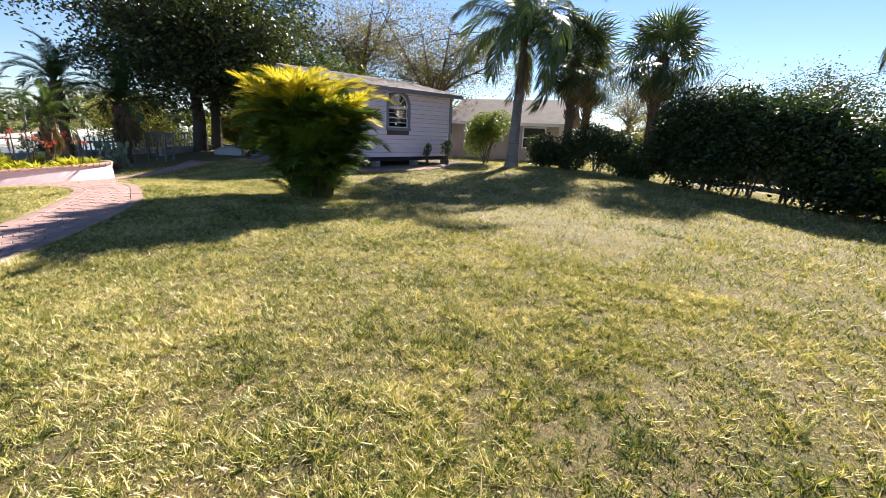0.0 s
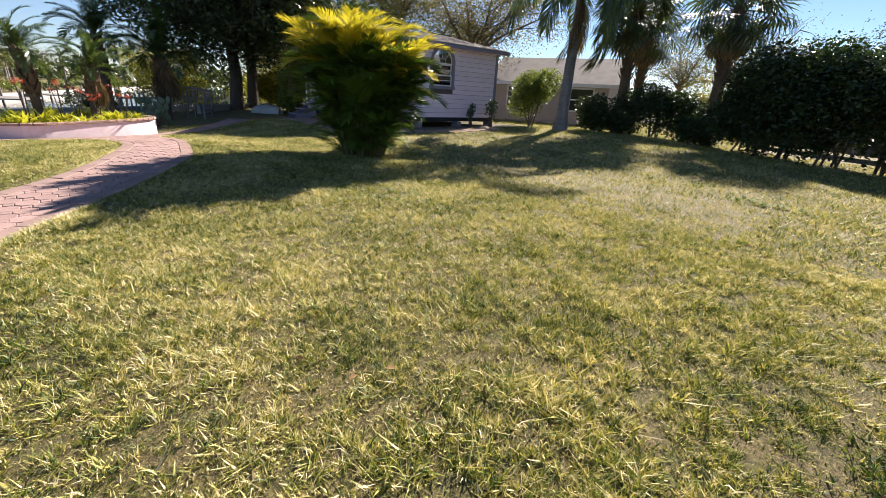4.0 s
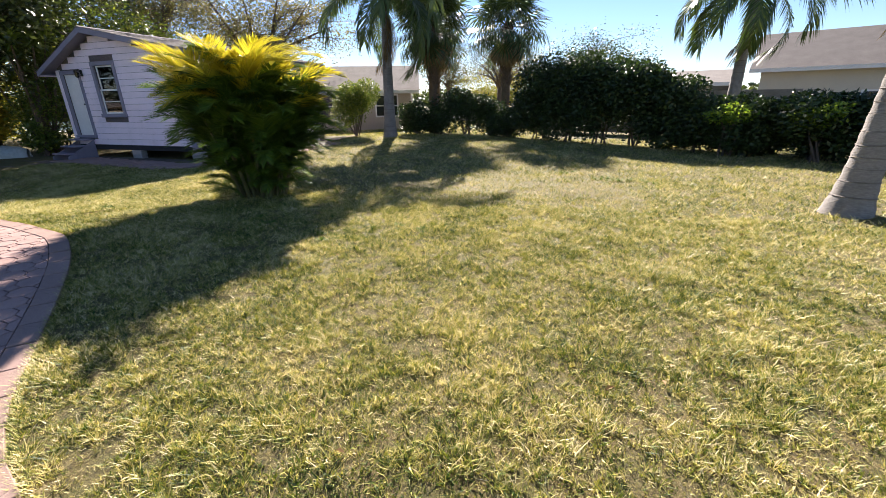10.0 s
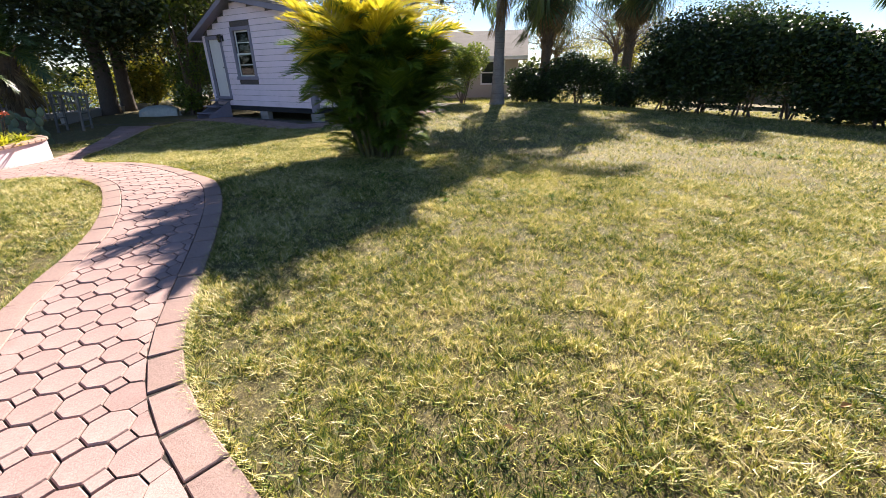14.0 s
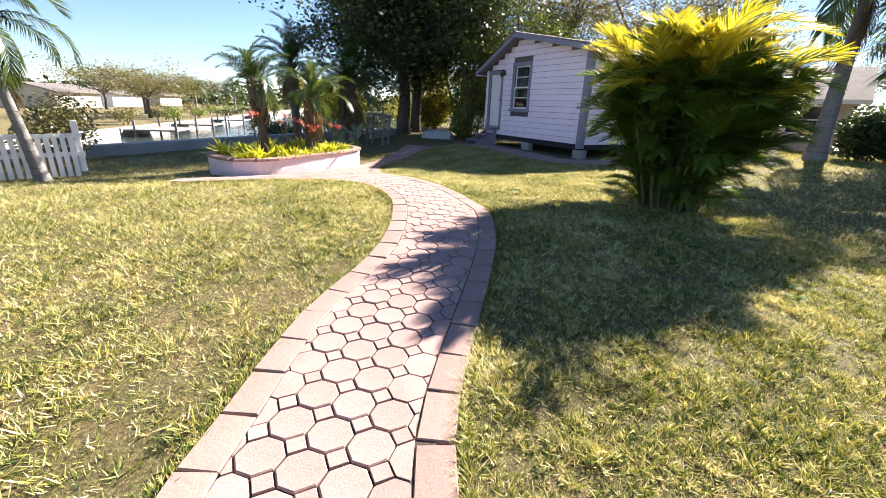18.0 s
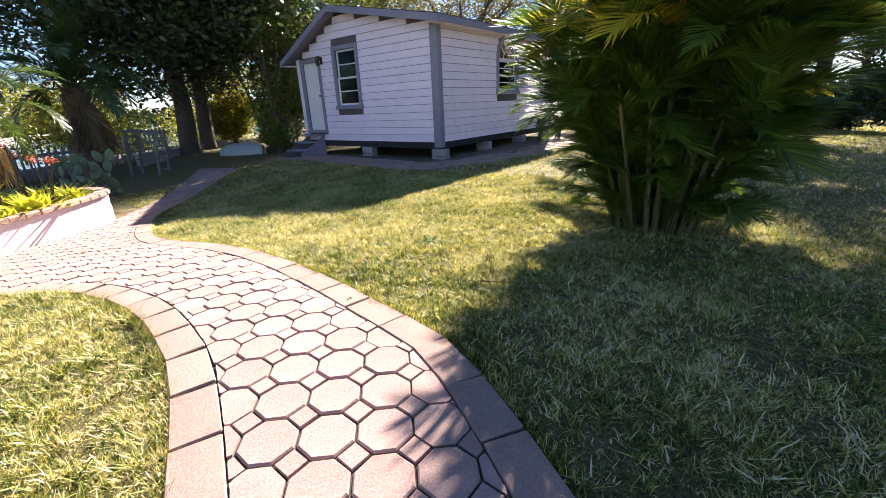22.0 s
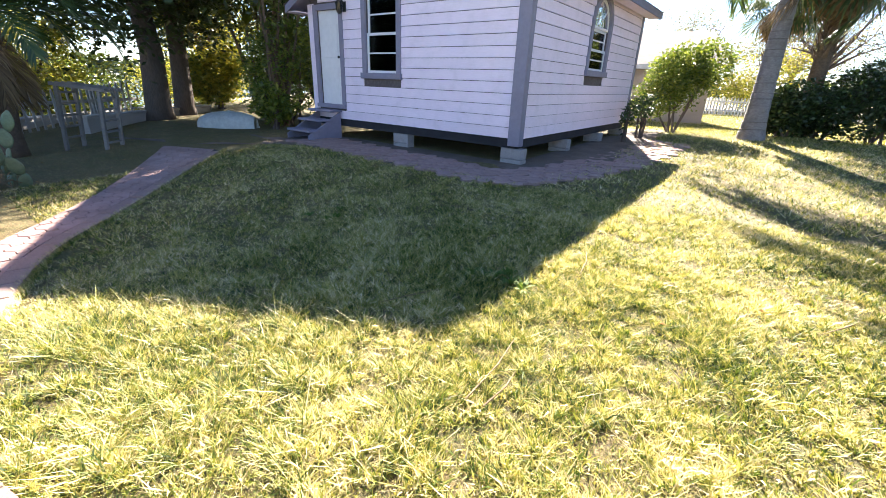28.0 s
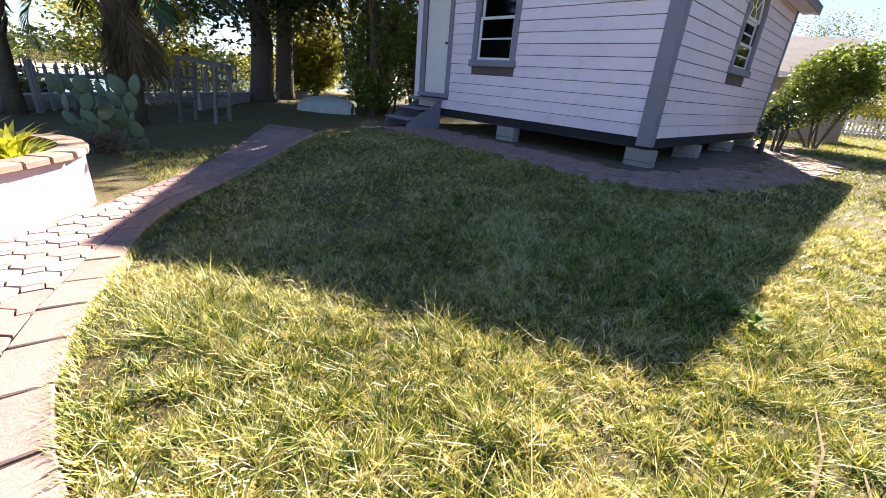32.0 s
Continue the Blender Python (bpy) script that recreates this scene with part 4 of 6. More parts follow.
def bush(name, x, y, radii, label, category, material, count, size, seed, stems=6, z0=None, slim=0.5, lumps=7, group="", stem_mat=None, hollow=0.5):
    """A shrub: stems from the ground and a lumpy mass of leaves."""
    r = np.random.default_rng(seed)
    R = random.Random(seed)
    root = thing(name, (x, y, gz(x, y)), label, category, group)
    zc = z0 if z0 is not None else radii[2]
    pts, ends = [], []
    for k in range(lumps):
        a = 2 * math.pi * (k + R.uniform(-0.3, 0.3)) / lumps
        f = R.uniform(0.25, 0.62)
        c = (radii[0] * f * math.cos(a), radii[1] * f * math.sin(a), zc + radii[2] * R.uniform(-0.45, 0.5))
        ends.append(c)
        pts.append(blob(r, count // (lumps + 1), c, (radii[0] * 0.55, radii[1] * 0.55, radii[2] * 0.55), hollow))
    pts.append(blob(r, count // (lumps + 1), (0, 0, zc), (radii[0] * 0.8, radii[1] * 0.8, radii[2] * 0.85), hollow))
    p = np.concatenate(pts)
    p = p[p[:, 2] > 0.04]
    for k in range(stems):
        e = ends[k % len(ends)]
        b = Vector((R.uniform(-0.25, 0.25) * radii[0], R.uniform(-0.25, 0.25) * radii[1], -0.05))
        mid = b.lerp(Vector(e), 0.5) + Vector((R.uniform(-0.1, 0.1), R.uniform(-0.1, 0.1), 0.1))
        part("stem", Shape().tube([b, mid, e], [0.035, 0.025, 0.01], 6), stem_mat or M_BARK, root)
    part("foliage", leaves_np(p, size, r, material, "foliage", slim), material, root)
    return root


def tree(x, y, h, trunk_r, centre, radii, label, material, count, size, seed, limbs=12, forks=4, spread=0.55, name="tree", lean=(0, 0), slim=0.45, trunk_h=0.45, clump=None):
    """A broad-leaved tree: tapered trunk, limbs, twigs, and leaves in clumps round the twigs' ends. centre: of the crown, from the foot."""
    R, r = random.Random(seed), np.random.default_rng(seed)
    root = thing(name, (x, y, gz(x, y)), label, "tree")
    split = Vector((lean[0] * trunk_h, lean[1] * trunk_h, h * trunk_h))
    pts = [Vector((0, 0, -0.2)), Vector((0.02, 0.01, 0.3)), split * 0.5 + Vector((R.uniform(-0.1, 0.1), R.uniform(-0.1, 0.1), 0)), split]
    part("trunk", Shape().tube(pts, [trunk_r * 1.5, trunk_r * 1.08, trunk_r * 0.92, trunk_r * 0.75], 12), M_BARK, root, smooth=True)
    cl = []
    for k in range(limbs):
        a = 2 * math.pi * k / limbs + R.uniform(-0.3, 0.3)
        f = R.uniform(0.45, 0.9)
        e = Vector((centre[0] + radii[0] * f * math.cos(a), centre[1] + radii[1] * f * math.sin(a), centre[2] + radii[2] * R.uniform(-0.6, 0.75)))
        b = split * R.uniform(0.75, 1.0)
        m1 = b.lerp(e, 0.4) + Vector((R.uniform(-0.3, 0.3), R.uniform(-0.3, 0.3), 0.12 * radii[2]))
        rl = trunk_r * R.uniform(0.3, 0.5)
        s = Shape().tube([b, m1, e], [rl, rl * 0.6, rl * 0.18], 7, cap=False)
        for q in range(forks):
            t = R.uniform(0.35, 1.0)
            o = b.lerp(m1, t / 0.5) if t < 0.5 else m1.lerp(e, (t - 0.5) / 0.5)
            g = o + Vector((R.gauss(0, 1) * radii[0] * 0.3, R.gauss(0, 1) * radii[1] * 0.3, R.gauss(0.25, 0.7) * radii[2] * 0.35))
            s.tube([o, o.lerp(g, 0.5) + Vector((0, 0, 0.1)), g], [rl * 0.3, rl * 0.18, rl * 0.05], 5, cap=False)
            cl.append(g)
            for w in range(2):
                g2 = g + Vector((R.gauss(0, 1) * radii[0] * 0.14, R.gauss(0, 1) * radii[1] * 0.14, R.gauss(0, 1) * radii[2] * 0.14))
                s.tube([o.lerp(g, 0.7), g2], [rl * 0.1, rl * 0.03], 4, cap=False)
                cl.append(g2)
        part("limb", s, M_BARK, root, smooth=True)
        cl.append(e)
    per = count // len(cl)
    sp = clump or spread * min(radii) * 0.32
    p = np.concatenate([np.array(c) + r.normal(size=(per, 3)) * sp * np.array([1.2, 1.2, 0.8]) * R.uniform(0.6, 1.2) for c in cl])
    p = p[p[:, 2] > 0.3]
    part("crown", leaves_np(p, size, r, material, "crown", slim), material, root)
    return root


# ---- the areca palm clump ----
ARECA = [frond_mesh("frond", L, d, 60, 0.38, 0.02, lift, 0.35, M_ARECA, 60 + k, 58, 0.016) for k, (L, d, lift) in enumerate(((1.3, 75, 6), (1.45, 95, 6), (1.2, 60, 6), (1.3, 115, 4)))]
ARECA_Y = [frond_mesh("frond", L, d, 60, 0.4, 0.022, lift, 0.3, M_ARECA_Y_BACKLIT, 66 + k, 58, 0.016) for k, (L, d, lift) in enumerate(((1.4, 70, 12), (1.5, 95, 10)))]


def areca(x, y):
    """Canes in a vase shape, each with a plume of fronds; long yellow fronds, coloured as if backlit, lean out at the
    top, short green ones fill the foot.
    """
    root = thing("areca_palm", (x, y, gz(x, y)), "large clump of areca palm, its yellow upper fronds coloured as sunlit", "palm clump")
    R = random.Random(12)

    def frond(meshes, at, az, up, size):
        part("frond", R.choice(meshes), None, root, m=Matrix.Translation(at) @ pose(0, 0, 0, 0, 0, az) @ pose(0, 0, 0, R.uniform(-35, 35), -up, 0) @ Matrix.Scale(size, 4))

    for k in range(84):
        a, f = R.uniform(0, 2 * math.pi), math.sqrt(R.uniform(0, 1))
        b = Vector((0.4 * f * math.cos(a), 0.4 * f * math.sin(a), -0.05))
        tall = k % 4 == 0
        h = (R.uniform(1.6, 2.1) if tall else R.uniform(0.5, 1.75)) * (1.05 - 0.15 * f)
        out = (0.1 + 0.4 * f) * h * 0.58
        t = b + Vector((out * math.cos(a), out * math.sin(a), h))
        part("cane", Shape().tube([b, b.lerp(t, 0.5) + Vector((0, 0, 0.06)), t], [0.026, 0.021, 0.014], 6), M_CANE, root)
        for q in range(4):
            az = math.degrees(a) + R.uniform(-80, 80) if f > 0.3 else R.uniform(0, 360)
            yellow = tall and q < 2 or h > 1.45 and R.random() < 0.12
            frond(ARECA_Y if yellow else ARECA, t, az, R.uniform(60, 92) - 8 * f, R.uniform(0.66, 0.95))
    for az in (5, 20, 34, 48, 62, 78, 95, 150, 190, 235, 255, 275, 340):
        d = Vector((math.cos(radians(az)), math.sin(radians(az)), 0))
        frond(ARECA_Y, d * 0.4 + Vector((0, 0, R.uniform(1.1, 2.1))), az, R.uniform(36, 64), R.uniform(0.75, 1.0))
    for k in range(90):
        a, z = R.uniform(0, 360), R.uniform(0.35, 1.9)
        d = Vector((math.cos(radians(a)), math.sin(radians(a)), 0))
        frond(ARECA, d * (0.3 + 0.14 * z) + Vector((0, 0, z)), a + R.uniform(-30, 30), R.uniform(40, 78), R.uniform(0.45, 0.68))
    for k in range(120):
        a = R.uniform(0, 360)
        d = Vector((math.cos(radians(a)), math.sin(radians(a)), 0))
        frond(ARECA, d * R.uniform(0.25, 0.45) + Vector((0, 0, R.uniform(0.0, 0.9))), a + R.uniform(-40, 40), R.uniform(50, 85), R.uniform(0.4, 0.65))
    root.scale = (0.95, 0.95, 0.88)
    return root


areca(5.46, -3.55)


# ---- planter bed ----
PL = [(-0.1, -9.3), (-0.03, -8.7), (-0.43, -7.98), (-0.98, -7.15), (-1.58, -6.45), (-2.15, -6.08), (-2.9, -6.3), (-3.2, -7.3), (-3.0, -8.4), (-2.2, -9.3), (-1.2, -9.75)]  # outline of the planter bed
_pl = smooth_line([*PL, PL[0]], 0.12)
PLANTER_RING = [(p.x, p.y) for p in _pl]
BARE_RING = [(-30, -3.6), (-9, -3.4), (-6.0, -2.6), (-4.7, -1.8), (-3.9, -1.3), (-6.0, -0.9), (-6.0, 9.0), (-30, 9.0)]


def planter():
    c = Vector((sum(p[0] for p in PLANTER_RING) / len(PLANTER_RING), sum(p[1] for p in PLANTER_RING) / len(PLANTER_RING), 0))
    g0 = gz(c.x, c.y)
    root = thing("planter_bed", (c.x, c.y, g0), "low curved planter wall, rendered pale pink, with a brick cap", "planter")
    line = [Vector(p).to_3d() - c for p in [(q[0], q[1], 0) for q in PLANTER_RING]]
    n = len(line)
    H, T = 0.42, 0.16
    inn = [p - p.normalized() * T for p in line]
    s = Shape()
    s.add([(p.x, p.y, -0.1) for p in line] + [(p.x, p.y, H) for p in line] + [(p.x, p.y, H) for p in inn] + [(p.x, p.y, 0.1) for p in inn],
          [f for k in range(n) for j in [(k + 1) % n] for f in ((k, j, n + j, n + k), (n + k, n + j, 2 * n + j, 2 * n + k), (2 * n + k, 2 * n + j, 3 * n + j, 3 * n + k))])
    part("wall", s, M_PLANTER, root)
    part("soil", Shape().add([(p.x, p.y, 0.3) for p in inn], [tuple(range(n))]), M_DIRT, root)
    R = random.Random(8)
    out = even([*line, line[0]], 0.21)
    for a, b in zip(out, out[1:]):
        d = (b - a).normalized()
        m = (a + b) / 2
        m = m - m.normalized() * (T / 2 - 0.015)
        part("cap_brick", CAP_BRICK, M_CAP, root, m=pose(m.x, m.y, H + R.uniform(0, 0.004), R.uniform(-1, 1), R.uniform(-1, 1), math.degrees(math.atan2(d.y, d.x)) + R.uniform(-1.5, 1.5)))
    return c, g0


CAP_BRICK = Shape().box(-0.1, -0.1, 0.0, 0.1, 0.1, 0.055, 0.008).mesh("cap_brick", M_CAP)
PC, PG = planter()


def rosette_mesh(name, n, L, w, material, seed, up=(25, 75)):
    R = random.Random(seed)
    s = Shape()
    s.v.append((0, 0, -0.01))
    for k in range(n):
        a, u = k * 2.4, radians(R.uniform(*up))
        d = Vector((math.cos(a) * math.cos(u), math.sin(a) * math.cos(u), math.sin(u)))
        q = Vector((-math.sin(a), math.cos(a), 0)) * w / 2
        l = L * R.uniform(0.8, 1.15)
        m1 = d * l * 0.55
        e = d * l * 0.95 + Vector((math.cos(a), math.sin(a), -0.5)) * l * 0.25
        c = len(s.v)
        s.v += [tuple(q * 0.6), tuple(-q * 0.6), tuple(m1 - q), tuple(m1 + q), tuple(e)]
        s.f += [(0, c + 1, c), (c, c + 1, c + 2, c + 3), (c + 3, c + 2, c + 4)]
    return s.mesh(name, material)


BROM = [rosette_mesh("bromeliad", 22, 0.36, 0.05, M_BROMELIAD, k) for k in range(3)]
R = random.Random(21)
for k in range(46):
    p = PLANTER_RING[int(k * len(PLANTER_RING) / 46)]
    v = Vector((p[0], p[1], 0)) - PC
    f = R.choice((0.78, 0.6, 0.82))
    ob = new("bromeliad", BROM[k % 3])
    ob.matrix_basis = pose(PC.x + v.x * f + R.uniform(-0.06, 0.06), PC.y + v.y * f + R.uniform(-0.06, 0.06), PG + 0.3, R.uniform(-8, 8), R.uniform(-8, 8), R.uniform(0, 360)) @ Matrix.Scale(R.uniform(0.95, 1.5), 4)
    tagged(ob, "yellow-green bromeliad rosette growing in the planter", "bromeliad", "bromeliads in the planter")


def red_spike(x, y, h, seed):
    """A stemmed plant with a loose head of red bracts."""
    R = random.Random(seed)
    root = thing("red_flowering_plant", (x, y, PG + 0.28), "tall stemmed plant with red flower heads in the planter", "flower", "red flowers in the planter")
    for k in range(3):
        e = Vector((R.uniform(-0.16, 0.16), R.uniform(-0.16, 0.16), h * R.uniform(0.8, 1.05)))
        part("stem", Shape().tube([(0, 0, 0), e * 0.5 + Vector((0.03, 0, 0)), e], [0.014, 0.011, 0.008], 5), M_BARK, root)
        r = np.random.default_rng(seed + k)
        part("flower_head", leaves_np(blob(r, 40, tuple(e), (0.075, 0.075, 0.055), 0.3), 0.055, r, M_RED, "flower_head", 0.3), M_RED, root, "red bracts")
    part("leaves", rosette_mesh("leaves", 16, 0.4, 0.05, M_CITRUS, seed, (10, 60)), M_CITRUS, root)


for k, (fx, fy) in enumerate([(-1.4, -7.4), (-1.5, -7.8), (-1.1, -8.1), (-2.1, -6.8), (-2.3, -7.0), (-0.9, -8.7)]):
    red_spike(fx, fy, 0.85 + 0.12 * (k % 3), 300 + k)

PHOENIX = [frond_mesh("frond", L, d, 60, 0.36, 0.024, lift, 0.3, M_QUEEN, 80 + k, 60, 0.02) for k, (L, d, lift) in enumerate(((1.8, 80, 45), (2.0, 100, 35), (1.7, 120, 20)))]
PHOENIX_DEAD = frond_mesh("frond", 1.2, 50, 34, 0.3, 0.022, -60, 0.8, M_DEAD, 89, 50, 0.02)


def date_palm(x, y, h, r0, lean, label, seed, count=26, scale=1.0, dead=8):
    root = thing("date_palm", (x, y, gz(x, y) + (0.2 if inside(PLANTER_RING, [x], [y])[0] else 0.0)), label, "palm tree")
    core, boots, top = boot_trunk(h, r0, seed, lean)
    part("trunk", core, M_BOOT, root, smooth=True)
    part("bark_layer", boots, M_BOOT, root)
    crown(root, top, PHOENIX, count, (-25, 75), seed, scale)
    crown(root, top - Vector((0, 0, 0.08)), [PHOENIX_DEAD], dead, (-25, 0), seed + 3, scale, "dead_frond")
    return root


date_palm(-1.5, -8.5, 1.75, 0.1, (-0.25, -0.1), "slender date palm growing in the planter", 540, 20, 0.62, 9)
date_palm(-2.1, -7.5, 1.45, 0.1, (0.1, 0.2), "low date palm growing in the planter", 541, 20, 0.6, 8)


def dracaena(x, y, label, seed, n=7, h=2.6):
    """Slim upright stems, each ending in a tuft of strap leaves."""
    R = random.Random(seed)
    root = thing("dracaena", (x, y, gz(x, y)), label, "shrub")
    for k in range(n):
        e = Vector((R.uniform(-0.7, 0.7), R.uniform(-0.7, 0.7), h * R.uniform(0.5, 1.05)))
        b = Vector((R.uniform(-0.25, 0.25), R.uniform(-0.25, 0.25), -0.05))
        part("stem", Shape().tube([b, b.lerp(e, 0.5) + Vector((R.uniform(-0.12, 0.12), 0, 0.05)), e], [0.045, 0.035, 0.025], 6), M_BOOT, root)
        part("leaf_tuft", DRAC[k % 2], None, root, m=pose(*e, R.uniform(-15, 15), R.uniform(-15, 15), R.uniform(0, 360)) @ Matrix.Scale(R.uniform(0.9, 1.3), 4))
    return root


DRAC = [rosette_mesh("leaf_tuft", 60, 0.6, 0.045, M_CITRUS, 90 + k, (-30, 85)) for k in range(2)]


def cactus(x, y):
    root = thing("prickly_pear", (x, y, gz(x, y)), "large branching prickly pear cactus with flat pads", "cactus")
    R = random.Random(4)
    tips = [(Vector((dx, dy, -0.03)), a, t) for dx, dy, a, t in ((0, 0, 10, 8), (0.22, 0.1, 60, 25), (-0.25, 0.08, 130, -22), (0.05, -0.2, 95, 14), (-0.42, -0.18, 30, -30))]
    for level in range(5):
        nxt = []
        for p, az, tilt in tips:
            L = 0.25 * R.uniform(0.85, 1.1)
            m = Matrix.Translation(p) @ pose(0, 0, 0, 0, 0, az) @ pose(0, 0, 0, R.uniform(-12, 12), tilt, 0)
            part("pad", PAD, None, root, m=m @ Matrix.Scale(L / 0.34, 4))
            for q in range(R.choice((1, 1, 2))):
                side = R.choice((-1, 1))
                rim = Vector((side * 0.2 * L, 0, 0.86 * L))
                nxt.append((m @ rim, az + R.uniform(-70, 70), max(-65, min(65, tilt * 0.5 + side * R.uniform(15, 50)))))
        tips = nxt[:11]
    return root


def _pad():
    s = Shape()
    n, rows = 12, 7
    v, f = [], []
    for j in range(rows + 1):
        t = j / rows
        w = 0.115 * math.sin(math.pi * (0.1 + 0.86 * t)) ** 0.8
        for k in range(n):
            a = 2 * math.pi * k / n
            v.append((w * math.cos(a), 0.2 * w * math.sin(a), 0.34 * t))
    for j in range(rows):
        for k in range(n):
            f.append((j * n + k, j * n + (k + 1) % n, (j + 1) * n + (k + 1) % n, (j + 1) * n + k))
    f += [tuple(range(n))[::-1], tuple(rows * n + k for k in range(n))]
    return s.add(v, f).mesh("pad", M_CACTUS, True)


PAD = _pad()


# ---- round the lawn ----
def strip(name, pts, label, material, lift=0.006):
    v = [(x, y, gz(x, y) + lift) for x, y in pts]
    return tagged(new(name, Shape().add(v, [tuple(range(len(v)))]).mesh(name, material)), label, "ground", kind="structure")


strip("bare_ground", BARE_RING, "bare shaded earth strewn with leaves under the trees", M_DIRT)
strip("cottage_bed", [(-6.0, -1.35), (-3.0, -1.45), (0.5, -1.45), (1.2, -0.6), (1.15, 3.0), (0.9, 7.2), (-0.1, 7.2), (-0.1, 0.1), (-6.0, 0.1)], "bare dark earth along the foot of the cottage", M_DIRT)


def apron():
    """A strip of dark pavers in front of the cottage."""
    root = thing("paver_strip", (0, 0, 0), "shaded strip of worn pavers beside the cottage", "paving", kind="structure")
    line = smooth_line([(-4.6, -1.3), (-3.6, -1.25), (-2.2, -1.4), (-0.9, -1.5), (0.3, -1.6), (1.0, -1.05), (1.42, 0.2), (1.7, 2.0), (1.85, 3.3), (1.9, 5.0)])
    inner = inset(line, 0.95)
    ring = [(p.x, p.y) for p in line[::5] + inner[::-5]]
    R = random.Random(2)
    u, v = np.meshgrid(np.arange(-40, 40), np.arange(-40, 40))
    for me, off in ((STRIP, 0.0), (STRIP_SMALL, 0.5)):
        px, py = (u.ravel() + off) * 0.215, (v.ravel() + off) * 0.215
        cx, cy = px * 0.94 - py * 0.34, px * 0.34 + py * 0.94
        for x, y in zip(cx, cy):
            x, y = float(x), float(y)
            if inside_one(ring, x, y) and not (x < 0.1 and y > -0.1):
                part("strip_paver", me, M_PAVER, root, m=pose(x, y, gz(x, y) + 0.014 + R.uniform(-0.008, 0.006), R.uniform(-2, 2), R.uniform(-2, 2), 19.9 + R.uniform(-2.5, 2.5)))


STRIP = Shape().prism([(0.112 * math.cos((k + 0.5) * math.pi / 4), 0.112 * math.sin((k + 0.5) * math.pi / 4), -0.03) for k in range(8)], (0, 0, 0.045)).mesh("strip_paver", M_PAVER)
STRIP_SMALL = Shape().prism([(0.058 * math.cos(k * math.pi / 2), 0.058 * math.sin(k * math.pi / 2), -0.03) for k in range(4)], (0, 0, 0.045)).mesh("strip_paver", M_PAVER)
apron()

# palms
queen_palm(14.6, -2.25, 4.8, 0.2, (0.5, 0.25), "queen palm with a thick grey ringed trunk leaning over the lawn", 1, 20, 1.0, 2, -0.15, 1.75)
queen_palm(16.0, -2.2, 3.9, 0.16, (0.7, 0.4), "queen palm with a slender leaning grey trunk", 2, 16, 0.9, 2, 0.1, 1.5)
queen_palm(15.6, 8.4, 4.7, 0.22, (0.1, 0.1), "tall queen palm standing behind the hedge", 3, 20, 1.0, 3)
queen_palm(2.9, 7.1, 4.9, 0.24, (-0.1, 0.3), "queen palm with arching fronds beside the cottage lawn", 4, 26, 1.25, 3)
cabbage_palm(2.6, 13.8, 4.4, "cabbage palm with a skirt of dead fans", 5, 34, 1.0)
cabbage_palm(3.9, 9.8, 4.6, "cabbage palm with a dense rounded crown", 6, 46, 1.15, dead=14)
cabbage_palm(7.1, 10.8, 4.6, "cabbage palm with a rough trunk and a round head of fans", 7, 46, 1.15, dead=14)
queen_palm(-1.0, -12.5, 2.4, 0.1, (-0.1, -0.35), "young queen palm leaning beside the white fence", 8, 16, 0.52, 1)
queen_palm(20.5, 6.5, 4.6, 0.2, (0.3, 0.2), "queen palm beyond the hedge with hanging fronds", 9, 18, 0.9, 2)

# hedge along the side boundary
HEDGE = [(9.0, 8.6, 1.3, 1.15, 1.75), (10.2, 7.9, 1.35, 1.2, 1.85), (11.3, 7.2, 1.35, 1.2, 1.75), (12.3, 6.6, 1.3, 1.15, 1.62), (13.3, 6.0, 1.25, 1.1, 1.32), (14.3, 5.4, 1.25, 1.1, 1.05), (15.4, 4.8, 1.25, 1.1, 0.92), (16.6, 4.0, 1.3, 1.1, 1.0), (17.9, 3.0, 1.3, 1.1, 1.1), (19.2, 1.8, 1.3, 1.1, 1.2), (20.4, 0.4, 1.3, 1.1, 1.25)]
for k, (x, y, rx, ry, rz) in enumerate(HEDGE):
    bush("hedge_shrub", x, y, (rx, ry, rz), "tall dark glossy shrub in the clipped boundary hedge", "shrub", M_HEDGE, 15500, 0.13, 400 + k, 5, z0=rz * 0.85, lumps=11, hollow=0.35, group="hedge shrubs")
bush("lime_shrub", 14.6, 4.3, (0.8, 0.5, 0.35), "bright lime-green shrub growing through the hedge", "shrub", M_LIME, 900, 0.11, 430, 4, z0=1.15, lumps=4)
bush("lime_shrub", 16.3, 3.3, (0.6, 0.5, 0.35), "bright lime-green shrub growing through the hedge", "shrub", M_LIME, 700, 0.12, 431, 3, z0=1.1, lumps=4)
for k, (x, y, rx, rz) in enumerate(((3.4, 8.6, 0.9, 0.8), (4.4, 9.2, 1.1, 1.05), (5.5, 9.8, 1.1, 1.15), (6.6, 9.8, 1.1, 1.0), (7.6, 9.0, 0.9, 0.9))):
    bush("understorey_shrub", x, y, (rx, rx * 0.8, rz), "dark loose shrub at the foot of the palms", "shrub", M_HEDGE, 6000, 0.12, 440 + k, 6, z0=rz * 0.9, lumps=8, group="shrubs under the palms")
bush("citrus_tree", 0.85, 7.6, (1.2, 1.0, 1.15), "small citrus tree with several stems and yellow-green leaves", "tree", M_CITRUS, 12000, 0.1, 450, 6, z0=1.35, lumps=10)
bush("wall_shrub", 0.55, 4.3, (0.22, 0.22, 0.45), "thin upright shrub against the cottage wall", "shrub", M_HEDGE, 260, 0.1, 451, 3, z0=0.6, lumps=3)
